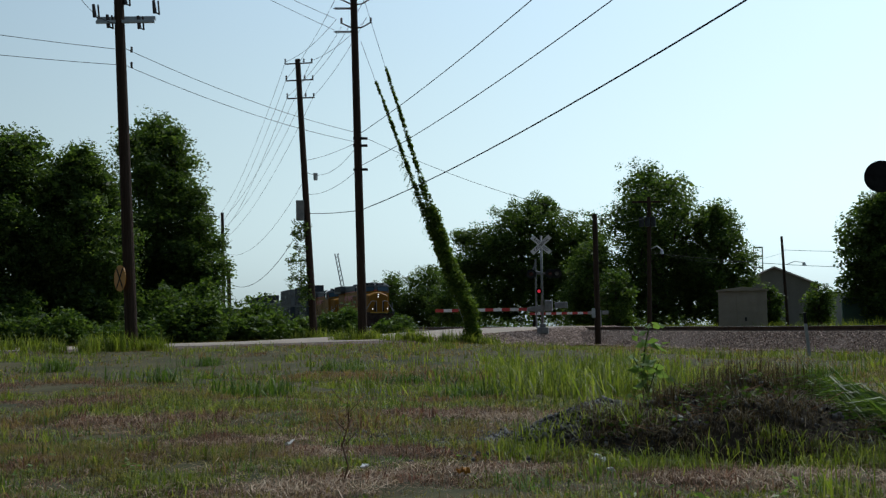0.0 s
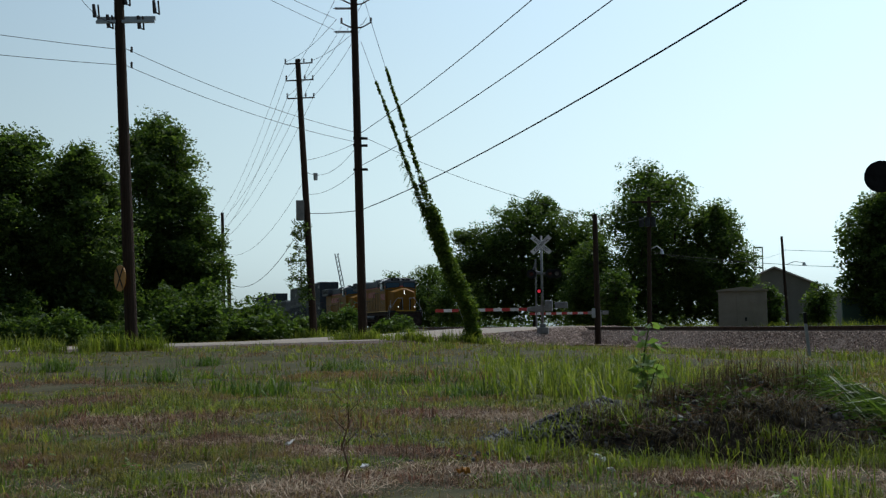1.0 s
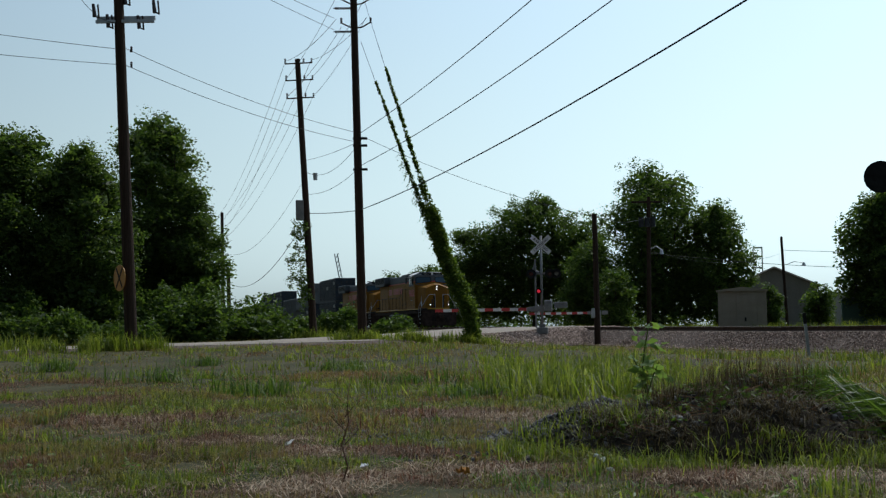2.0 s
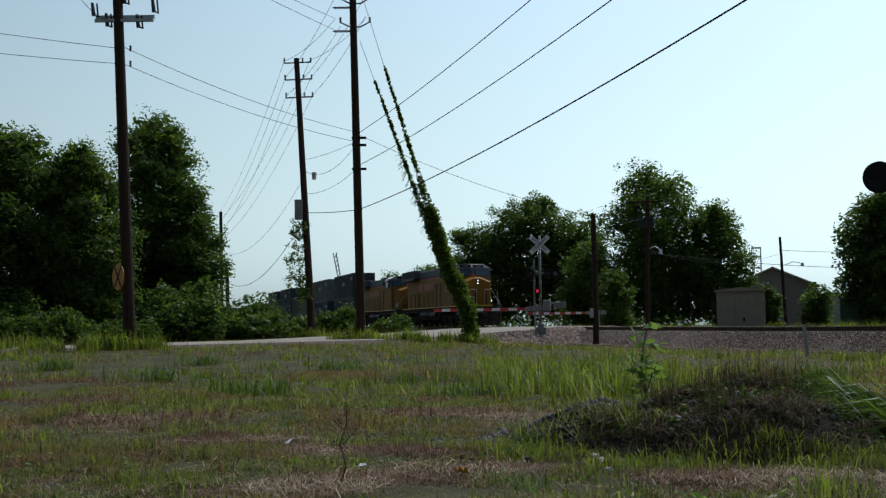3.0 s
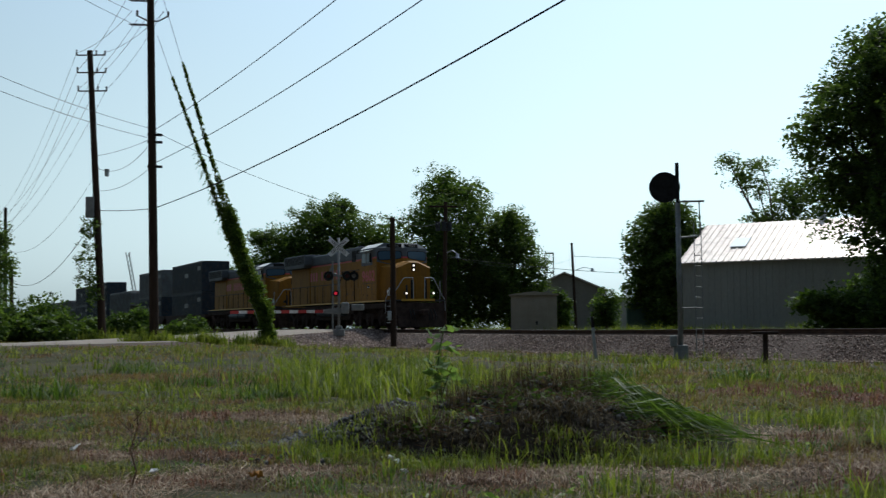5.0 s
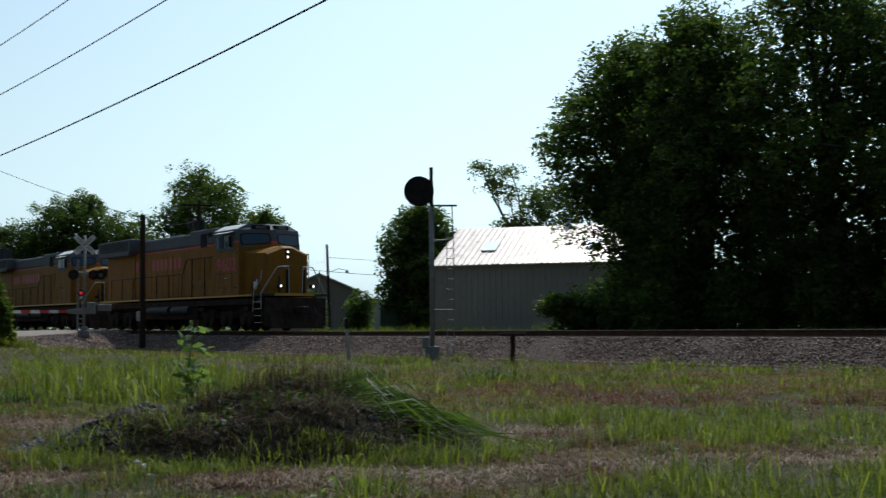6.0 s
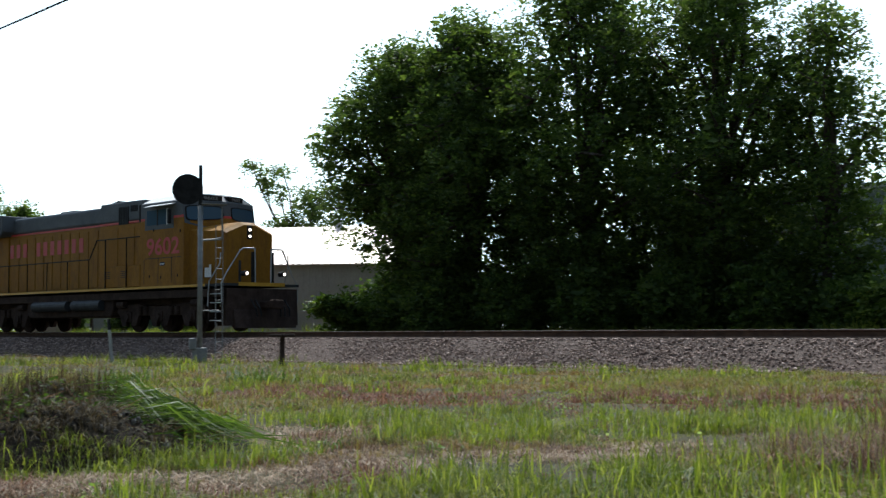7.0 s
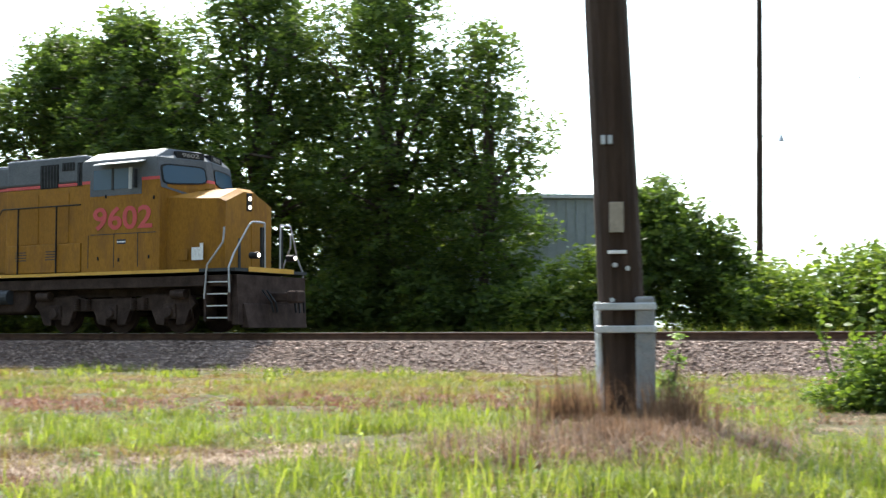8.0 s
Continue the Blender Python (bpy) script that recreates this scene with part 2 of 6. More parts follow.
def np_mesh(name, verts, faces, material, parent=None, label=""):
    """A mesh from arrays; faces all of one size."""
    me = bpy.data.meshes.new(name)
    verts, faces = np.asarray(verts, dtype=np.float32), np.asarray(faces, dtype=np.int32)
    k = faces.shape[1]
    me.vertices.add(len(verts))
    me.vertices.foreach_set("co", verts.ravel())
    me.loops.add(faces.size)
    me.loops.foreach_set("vertex_index", faces.ravel())
    me.polygons.add(len(faces))
    me.polygons.foreach_set("loop_start", np.arange(0, faces.size, k, dtype=np.int32))
    me.update(calc_edges=True)
    me.materials.append(material)
    ob = new(name, me)
    if parent:
        ob.parent = parent
    return tagged(ob, label)


def box(bm, x0, x1, y0, y1, z0, z1, bev=0.0):
    m = Matrix.LocRotScale(((x0 + x1) / 2, (y0 + y1) / 2, (z0 + z1) / 2), None, (abs(x1 - x0), abs(y1 - y0), abs(z1 - z0)))
    vs = bmesh.ops.create_cube(bm, size=1, matrix=m)["verts"]
    if bev:
        es = list({e for v in vs for e in v.link_edges})
        bmesh.ops.bevel(bm, geom=es, offset=bev, segments=2, affect="EDGES", profile=0.5)
    return bm


def rod(bm, a, b, r0, r1=None, seg=10):
    a, b = Vector(a), Vector(b)
    d = b - a
    m = Matrix.Translation((a + b) / 2) @ d.to_track_quat("Z", "Y").to_matrix().to_4x4()
    bmesh.ops.create_cone(bm, cap_ends=True, segments=seg, radius1=r0, radius2=r0 if r1 is None else r1, depth=d.length, matrix=m)
    return bm


def pipe(bm, pts, r, seg=8):
    for a, b in zip(pts, pts[1:]):
        rod(bm, a, b, r, r, seg)
    return bm


def prism(bm, outline, y0, y1, bev=0.0):
    """An outline of (x, z) pairs drawn out along y."""
    lo = [bm.verts.new((x, y0, z)) for x, z in outline]
    hi = [bm.verts.new((x, y1, z)) for x, z in outline]
    n = len(outline)
    fs = [bm.faces.new(lo), bm.faces.new(hi[::-1])]
    fs += [bm.faces.new((lo[i], hi[i], hi[(i + 1) % n], lo[(i + 1) % n])) for i in range(n)]
    bmesh.ops.recalc_face_normals(bm, faces=fs)
    if bev:
        es = list({e for f in fs for e in f.edges})
        bmesh.ops.bevel(bm, geom=es, offset=bev, segments=2, affect="EDGES", profile=0.5)
    return bm


def B():
    return bmesh.new()


def text_part(name, body, size, material, parent, m, depth=0.006, label="", fit=None):
    cu = bpy.data.curves.new(name, "FONT")
    cu.body, cu.size, cu.extrude, cu.align_x, cu.align_y = body, size, depth, "CENTER", "CENTER"
    cu.offset = 0.02 * size if fit else 0.0
    tmp = bpy.data.objects.new(name, cu)
    scene.collection.objects.link(tmp)
    me = bpy.data.meshes.new_from_object(tmp.evaluated_get(bpy.context.evaluated_depsgraph_get()))
    bpy.data.objects.remove(tmp)
    me.materials.clear()
    me.materials.append(material)
    if fit:
        co = np.array([v.co for v in me.vertices])
        w, h = np.ptp(co[:, 0]), np.ptp(co[:, 1])
        mid = (co.max(0) + co.min(0)) / 2
        me.transform(Matrix.Diagonal((fit[0] / w, fit[1] / h, 1, 1)) @ Matrix.Translation((-mid[0], -mid[1], 0)))
    ob = new(name, me)
    ob.parent = parent
    ob.matrix_local = m
    return tagged(ob, label)


def wire(a, b, sag, r, label="thin black overhead power line", name="power_line"):
    a, b = Vector(a), Vector(b)
    cu = bpy.data.curves.new(name, "CURVE")
    cu.dimensions, cu.bevel_depth, cu.bevel_resolution = "3D", r, 1
    sp = cu.splines.new("POLY")
    n = 24
    sp.points.add(n)
    for i in range(n + 1):
        k = i / n
        p = a.lerp(b, k) - Vector((0, 0, 4 * sag * k * (1 - k)))
        sp.points[i].co = (*p, 1)
    cu.materials.append(M_WIRE)
    return tagged(new(name, cu), label, "power line", "overhead lines")


# ---- ground, track bed, road ----
def make_ground():
    rng = np.random.default_rng(3)
    rad = np.concatenate([[0.0], np.geomspace(1.5, 130, 110), np.geomspace(150, 3000, 14)])
    na = 240
    ang = np.linspace(0, 2 * np.pi, na, endpoint=False)
    R_, A_ = np.meshgrid(rad[1:], ang, indexing="ij")
    x, y = R_ * np.sin(A_), R_ * np.cos(A_)
    z = ground_z(x, y)
    z = z + np.where(R_ < 60, 0.025 * np.sin(x * 1.7 + np.sin(y * 1.1)) * np.sin(y * 1.3), 0) + np.where(R_ < 60, rng.normal(0, 0.008, x.shape), 0)
    v = np.vstack([[[0, 0, 0]], np.stack([x, y, z], -1).reshape(-1, 3)])
    idx = 1 + np.arange(len(rad) - 1)[:, None] * na + np.arange(na)[None]
    nxt = np.roll(idx, -1, axis=1)
    quads = np.stack([idx[:-1], nxt[:-1], nxt[1:], idx[1:]], -1).reshape(-1, 4)[:, ::-1]
    ob = np_mesh("ground", v, quads, M_SOIL)
    cap = B()
    vs = [cap.verts.new(v[i]) for i in idx[0][::8]]
    cap.faces.new(vs[::-1])
    ob.data.shade_smooth()
    part("ground_patch", cap, M_SOIL, ob, "bare soil under the tripod")
    return tagged(ob, "flat rough grassland soil with dry thatch", "ground", kind="structure")


make_ground()

S0, S1 = -330.0, 90.0
bed = B()
prof = [(-3.6, -0.1), (-1.95, 0.60), (1.95, 0.60), (3.35, -0.05), (3.35, -0.4), (-3.6, -0.4)]
n_s = 300
rings = []
brng = random.Random(5)
for i in range(n_s + 1):
    s = S0 + (S1 - S0) * i / n_s
    rings.append([bed.verts.new(on_track(s, d + brng.uniform(-0.06, 0.06), z + brng.uniform(-0.02, 0.02))) for d, z in prof])
for a, b in zip(rings, rings[1:]):
    for i in range(len(prof)):
        j = (i + 1) % len(prof)
        bed.faces.new((a[i], a[j], b[j], b[i]))
bmesh.ops.recalc_face_normals(bed, faces=bed.faces[:])
track_bed = part("track_bed", bed, M_BALLAST)
tagged(track_bed, "raised bed of pinkish grey crushed stone ballast", "ballast", kind="structure")

RAIL_PROF = [(-0.07, 0), (0.07, 0), (0.07, 0.012), (0.012, 0.035), (0.010, 0.125), (0.036, 0.138), (0.036, 0.165), (0.028, 0.172),
             (-0.028, 0.172), (-0.036, 0.165), (-0.036, 0.138), (-0.010, 0.125), (-0.012, 0.035), (-0.07, 0.012)]
for d in (0.755, -0.755):
    rb = B()
    ends = [[rb.verts.new(on_track(s, d + y, RAIL_Z - 0.172 + z)) for y, z in RAIL_PROF] for s in (S0, -80, -42, 0, S1)]
    for a, b in zip(ends, ends[1:]):
        for i in range(len(RAIL_PROF)):
            j = (i + 1) % len(RAIL_PROF)
            rb.faces.new((a[i], a[j], b[j], b[i]))
    bmesh.ops.recalc_face_normals(rb, faces=rb.faces[:])
    rail = part("rail", rb, M_RAIL)
    tagged(rail, "rusty steel rail with a polished head", "rail", "rails of the track", "structure")
    hb = B()
    ends = [[hb.verts.new(on_track(s, d + y, RAIL_Z + z)) for y, z in ((-0.027, 0.0005), (0.027, 0.0005), (0.027, 0.003), (-0.027, 0.003))] for s in (S0, -42, S1)]
    for a, b in zip(ends, ends[1:]):
        for i in range(4):
            hb.faces.new((a[i], a[(i + 1) % 4], b[(i + 1) % 4], b[i]))
    part("rail_head", hb, M_RAILHEAD, rail, "polished running surface")

# wooden ties under the rails
tie_mesh = bpy.data.meshes.new("tie")
tb = box(B(), -0.115, 0.115, -1.3, 1.3, -0.17, 0.0, 0.015)
tb.to_mesh(tie_mesh)
tb.free()
tie_mesh.materials.append(M_TIE)
for i in range(220):
    s = -98 + i * 0.52
    t_ob = new("tie", tie_mesh)
    t_ob.parent = track_bed
    p = on_track(s, 0, RAIL_Z - 0.178)
    t_ob.matrix_local = pose(p.x, p.y, p.z, 0, 0, TRACK_RZ)

# loose ballast stones on the camera's side of the bed
def stones(name, pts, size, seed, material, parent=None, label=""):
    r = np.random.default_rng(seed)
    base = np.array([[1, 0, 0], [-1, 0, 0], [0, 1, 0], [0, -1, 0], [0, 0, 1], [0, 0, -1]], float)
    tri = np.array([[0, 2, 4], [2, 1, 4], [1, 3, 4], [3, 0, 4], [2, 0, 5], [1, 2, 5], [3, 1, 5], [0, 3, 5]])
    n = len(pts)
    sz = size * r.uniform(0.5, 1.35, (n, 1, 1)) * r.uniform(0.6, 1.2, (n, 6, 1))
    q = np.linalg.qr(r.normal(size=(n, 3, 3)))[0]
    v = np.einsum("kj,nij->nki", base, q) * sz + pts[:, None]
    f = tri[None] + 6 * np.arange(n)[:, None, None]
    return np_mesh(name, v.reshape(-1, 3), f.reshape(-1, 3), material, parent, label)


r_ = np.random.default_rng(8)
n_st = 70000
ss = -95 + 112 * r_.beta(1.6, 1.0, n_st)
dd = r_.uniform(1.5, 3.9, n_st)
zz = np.where(dd < 1.95, 0.6, np.clip(0.60 - (dd - 1.95) * 0.46, 0.0, 0.6))
pp = np.array(N)[None] * (TRACK_D - dd)[:, None] + np.array(U)[None] * ss[:, None]
pp[:, 2] = zz + grade(ss) + r_.uniform(-0.01, 0.03, n_st)
M_PEBBLE = leafy("ballast_stone", (0.08, 0.056, 0.044), (0.22, 0.158, 0.13), (0.50, 0.39, 0.33), 0.0, 0.95)
tagged(stones("ballast_stones", pp, 0.029, 2, M_PEBBLE), "loose angular ballast stones on the shoulder", "stones", kind="stuff")

# road: rises from the left to the crossing and goes on beyond
ROAD = [(-60, 20, 0.26, 3.0), (-30, 33.5, 0.38, 3.0), (-14, 41.5, 0.46, 4.0), (-5.5, 50.5, 0.52, 4.2), (-0.5, 58.5, 0.70, 3.4), (3.6, 66.5, 0.93, 3.2), (7.6, 74.6, 0.96, 3.2), (14, 90, 0.7, 3.0), (26, 120, 0.6, 3.0)]


def road_mesh():
    bm = B()
    pts = [Vector(p[:3]) for p in ROAD]
    rows = []
    for k in range(len(ROAD)):
        d = (pts[min(k + 1, len(pts) - 1)] - pts[max(k - 1, 0)]).normalized()
        side = Vector((-d.y, d.x, 0)).normalized()
        w = ROAD[k][3]
        rows.append([bm.verts.new(pts[k] + side * o + Vector((0, 0, z))) for o, z in ((-w, 0.0), (0, 0.04), (w, 0.0))])
    for a, b in zip(rows, rows[1:]):
        for i in range(2):
            bm.faces.new((a[i], a[i + 1], b[i + 1], b[i]))
    bmesh.ops.recalc_face_normals(bm, faces=bm.faces[:])
    road = part("road", bm, M_ROAD)
    for sgn in (-1, 1):
        vb = B()
        rows = []
        for k in range(len(ROAD)):
            d = (pts[min(k + 1, len(pts) - 1)] - pts[max(k - 1, 0)]).normalized()
            side = Vector((-d.y, d.x, 0)).normalized() * sgn
            w = ROAD[k][3]
            rows.append([vb.verts.new(pts[k] + side * o + Vector((0, 0, z))) for o, z in ((w, -0.01), (w + 0.8, -0.12), (w + 2.6, -0.75))])
        for a, b in zip(rows, rows[1:]):
            for i in range(2):
                vb.faces.new((a[i], a[i + 1], b[i + 1], b[i]))
        bmesh.ops.recalc_face_normals(vb, faces=vb.faces[:])
        part("verge", vb, M_BALLAST, road, "gravel and earth road shoulder")
    return road


def verge_stones():
    """Loose stones on the shoulder that slopes from the crossing to the ballast."""
    r = np.random.default_rng(44)
    out = []
    for a, b in zip(ROAD[3:6], ROAD[4:7]):
        d = np.array([b[0] - a[0], b[1] - a[1]])
        d = d / np.linalg.norm(d)
        n = 4200
        k, o = r.uniform(0, 1, n), r.uniform(0.05, 2.5, n)
        w = a[3] + (b[3] - a[3]) * k
        z = a[2] + (b[2] - a[2]) * k + np.interp(o, [0, 0.8, 2.6], [-0.01, -0.12, -0.75])
        out.append(np.stack([a[0] + (b[0] - a[0]) * k + d[1] * (w + o), a[1] + (b[1] - a[1]) * k - d[0] * (w + o), z + 0.01], 1))
    return np.concatenate(out)


tagged(stones("shoulder_stones", verge_stones(), 0.05, 45, M_PEBBLE), "loose brown stones on the road shoulder", "stones", kind="stuff")
tagged(road_mesh(), "pale concrete road rising to the level crossing", "road", kind="structure")


# ---- plants ----
def leaves_mesh(name, centres, radius, per, size, seed, material, parent, label="", flat=0.35, droop=0.0):
    """Clumps of folded diamond leaves round given centres."""
    r = np.random.default_rng(seed)
    n = len(centres) * per
    c = np.repeat(centres, per, axis=0)
    off = r.normal(size=(n, 3))
    off *= (radius * r.uniform(0.1, 1.0, n) ** 0.6 / np.linalg.norm(off, axis=1))[:, None]
    off[:, 2] *= 0.8
    off[:, 2] -= droop * np.hypot(off[:, 0], off[:, 1])
    p = c + off
    a = r.normal(size=(n, 3))
    a[:, 2] = a[:, 2] * flat - 0.25
    a /= np.linalg.norm(a, axis=1)[:, None]
    b = np.cross(a, r.normal(size=(n, 3)))
    b /= np.linalg.norm(b, axis=1)[:, None]
    nn = np.cross(a, b)
    L = (size * r.uniform(0.55, 1.3, n))[:, None]
    v = np.stack([p - a * L * 0.5, p + b * L * 0.27 + nn * L * 0.07, p + a * L * 0.5, p - b * L * 0.27 + nn * L * 0.07], 1).reshape(-1, 3)
    k = 4 * np.arange(n)[:, None]
    f = np.concatenate([k + [0, 1, 2], k + [0, 2, 3]], 0)
    return np_mesh(name, v, f, material, parent, label)


def crown_points(blobs, n, seed, inner=0.5):
    """Clump centres in lobed crowns: blobs of (x, y, z, rx, ry, rz), more towards the skin."""
    r = np.random.default_rng(seed)
    bl = np.array(blobs, float)
    w = bl[:, 3] * bl[:, 4] + bl[:, 3] * bl[:, 5]
    i = r.choice(len(bl), n, p=w / w.sum())
    d = r.normal(size=(n, 3))
    d /= np.linalg.norm(d, axis=1)[:, None]
    lob = 1 + 0.16 * np.sin(5 * d[:, 0] + i) * np.sin(6 * d[:, 1] + 2 * i) + 0.12 * np.sin(11 * d[:, 2] + 7 * d[:, 0] + i)
    k = (inner + (1.0 - inner) * r.uniform(0, 1, n) ** 0.5) * lob
    p = bl[i, :3] + d * bl[i, 3:] * k[:, None]
    return p


def limb(bm, a, b, r0, r1, rnd, steps=4):
    a, b = Vector(a), Vector(b)
    prev, pr = a, r0
    for k in range(1, steps + 1):
        q = a.lerp(b, k / steps)
        if k < steps:
            q = q + Vector((rnd.uniform(-1, 1), rnd.uniform(-1, 1), rnd.uniform(-0.3, 0.3))) * (b - a).length * 0.05
        r = r0 + (r1 - r0) * k / steps
        rod(bm, prev, q, pr, r, 7)
        prev, pr = q, r


def tree(loc, blobs, leaves, clump, seed, size=0.22, label="tall leafy tree with a dense dark green crown", trunk=0.22, material=None, group="", stem_top=None, inner=0.5, per=24):
    x, y = loc
    z = float(ground_z(x, y)) - 0.05
    t = thing("tree", label, "tree", (x, y, z), 0, group)
    rnd = random.Random(seed)
    bm = B()
    top = max(b[2] for b in blobs) if stem_top is None else stem_top
    limb(bm, (0, 0, 0), (rnd.uniform(-0.3, 0.3), rnd.uniform(-0.3, 0.3), top * 0.55), trunk, trunk * 0.6, rnd, 5)
    for b in blobs:
        limb(bm, (0, 0, top * rnd.uniform(0.25, 0.5)), b[:3], trunk * 0.5, 0.03, rnd, 4)
        for _ in range(3):
            d = Vector((rnd.gauss(0, 1), rnd.gauss(0, 1), rnd.gauss(0.2, 0.7))).normalized()
            limb(bm, b[:3], (b[0] + d.x * b[3] * 0.8, b[1] + d.y * b[4] * 0.8, b[2] + d.z * b[5] * 0.8), trunk * 0.22, 0.015, rnd, 3)
    part("trunk", bm, M_BARK, t, "", True)
    c = crown_points(blobs, leaves // per, seed, inner)
    c = c[c[:, 2] > 0.25]
    leaves_mesh("crown", c, clump, per, size, seed + 1, material or M_LEAF, t)
    deep = crown_points([(b[0], b[1], b[2], b[3] * 0.72, b[4] * 0.72, b[5] * 0.72) for b in blobs], leaves // (34 if clump > 0.5 else 62), seed + 5, 0.1)
    leaves_mesh("inner_foliage", deep[deep[:, 2] > 0.2], clump * 0.9, 6, 0.5 if clump > 0.5 else size * 2.2, seed + 6, material or M_LEAF, t, "shaded inner foliage")
    return t


def bush(loc, blobs, leaves, seed, size=0.14, label="dense green roadside bush", material=None, clump=0.28, group="", z=None, name="bush"):
    x, y = loc
    t = thing(name, label, "bush", (x, y, (float(ground_z(x, y)) if z is None else z) - 0.03), 0, group)
    rnd = random.Random(seed)
    bm = B()
    for b in blobs:
        limb(bm, (rnd.uniform(-.1, .1), rnd.uniform(-.1, .1), 0), (b[0], b[1], b[2]), 0.03, 0.01, rnd, 3)
    part("stem", bm, M_BARK, t)
    c = crown_points(blobs, leaves // 12, seed, 0.45)
    c = c[c[:, 2] > 0.05]
    leaves_mesh("foliage", c, clump, 12, size, seed + 1, material or M_LEAF2, t)
    if leaves > 3000:
        deep = crown_points([(b[0], b[1], b[2], b[3] * 0.75, b[4] * 0.75, b[5] * 0.75) for b in blobs], leaves // 24, seed + 5, 0.1)
        leaves_mesh("inner_foliage", deep[deep[:, 2] > 0.1], clump, 6, size * 2.2, seed + 6, M_LEAF, t, "shaded inner foliage")
    return t


def lobes(rx, top, base=0.2, k=16, seed=0, belly=0.4, tip=0.35):
    """Lobes that fill a rounded crown of half-width rx from base to top: widest at belly, narrowing to tip."""
    r = random.Random(seed)
    out = []
    for i in range(k):
        f = (i + r.uniform(0.1, 0.9)) / k
        w = (0.72 + 0.28 * min(1, f / belly)) if f < belly else 1 - (1 - tip) * ((f - belly) / (1 - belly)) ** 1.6
        env = rx * w
        rad = min(env * 0.75, rx * r.uniform(0.34, 0.52))
        a = i * 2.4 + r.uniform(-0.5, 0.5)
        o = max(0.0, env - rad * 0.9)
        zc = base + (top - base) * (0.08 + 0.80 * f)
        out.append((math.cos(a) * o, math.sin(a) * o, zc, rad, rad, min(rad * 0.85, (top - zc) * 1.05)))
    out.append((0, 0, base + (top - base) * 0.35, rx * 0.62, rx * 0.62, (top - base) * 0.36))
    return out


WEST = "trees west of the road"
tree((-24.5, 57), lobes(3.6, 10.8, 0.1, 16, 5), 30000, 0.6, 15, 0.17, group=WEST)
tree((-20.7, 58.5), lobes(3.5, 11.3, 0.1, 18, 1), 39000, 0.6, 11, 0.17, group=WEST)
tree((-17.8, 59.6), lobes(3.0, 10.7, 0.1, 16, 2), 36000, 0.55, 12, 0.17, group=WEST)
tree((-15.7, 66.4), lobes(3.0, 13.0, 0.2, 20, 3, 0.5, 0.7), 39000, 0.55, 13, 0.17, "tall dark oak with a dense rounded crown", group=WEST)
tree((-13.7, 65.8), lobes(2.3, 9.0, 0.2, 14, 4), 27000, 0.5, 14, 0.17, "lower leafy tree at the edge of the wood", group=WEST)
FAR = "trees beyond the crossing"
tree((8.9, 116), [tuple(1.22 * a for a in b) for b in ((-3.4, 0, 6.5, 2.8, 2.6, 2.0), (-0.3, 0, 8.4, 3.2, 2.6, 2.2), (3.4, 0, 7.2, 3.2, 2.6, 2.3), (0.2, 0, 5.0, 5.4, 3, 2.8), (-2.4, 0, 2.6, 3.8, 3, 2.5), (3.2, 0, 2.8, 4.0, 3, 2.7), (-5, 0, 5.0, 2.0, 1.6, 1.0), (0.6, 0, 9.9, 1.4, 1.2, 0.9), (-5.4, 0, 7.6, 1.4, 1.2, 0.6))],
     72000, 0.6, 21, 0.22, "broad dark tree with flat spreading branches", group=FAR)
tree((18.6, 104), lobes(5.2, 15.1, 0.2, 26, 6, 0.6, 0.5), 39000, 0.65, 22, 0.22, "tall dark tree with a rounded crown", group=FAR)
tree((23.4, 103), lobes(4.0, 11.8, 0.2, 16, 7), 27000, 0.6, 23, 0.22, "dark rounded tree with a sloping outline", group=FAR)
tree((12.6, 100), lobes(3.2, 8.0, 0.1, 14, 36), 18000, 0.6, 34, 0.22, "low leafy tree behind the tracks", group=FAR)
tree((-1.6, 150), lobes(4.6, 8.8, 0.1, 12, 8), 18000, 0.6, 24, 0.22, "low leafy tree behind the tracks", group=FAR)
tree((-6.2, 152), lobes(4.2, 8.0, 0.1, 12, 9), 13500, 0.6, 25, 0.22, "low leafy tree behind the tracks", group=FAR)
tree((2.6, 140), lobes(4.4, 9.2, 0.1, 12, 19), 13500, 0.6, 35, 0.22, "low leafy tree behind the tracks", group=FAR)
tree((12.2, 84), lobes(1.7, 4.8, 0.3, 10, 10), 6000, 0.4, 26, 0.22, "small lighter green tree by the far gate", material=M_LEAF2, group=FAR)
tree((29.6, 80), lobes(3.8, 9.8, 0.2, 16, 31), 30000, 0.5, 27, 0.26, "conical dark green tree beside the steel shed", group=FAR)
tree((25.9, 95), lobes(1.2, 3.8, 0.3, 8, 32), 3500, 0.4, 28, 0.24, "small round tree by the warehouse", group=FAR)
tree((32.2, 103), lobes(1.9, 4.0, 0.3, 8, 33), 4000, 0.4, 29, 0.24, "small round tree by the warehouse", group=FAR)
EAST = "trees along the track"
tree((23.8, 40.7), lobes(3.8, 12.2, 3.9, 22, 41) + [(-0.5, -0.4, 3.2, 1.8, 1.5, 1.4), (-0.1, 0, 1.8, 1.7, 1.5, 1.6), (0.9, -0.6, 2.6, 1.6, 1.5, 1.8)], 48000, 0.42, 41, 0.17, "large dark tree with spreading limbs beside the track", 0.3, group=EAST)
tree((24.8, 37.5), lobes(3.9, 13.4, 0.1, 28, 42), 52000, 0.42, 42, 0.17, "large dark tree with spreading limbs beside the track", 0.3, group=EAST)
tree((27.4, 33.6), lobes(4.5, 15.2, 0.1, 30, 43), 58000, 0.42, 43, 0.17, "large dark tree with spreading limbs beside the track", 0.3, group=EAST)
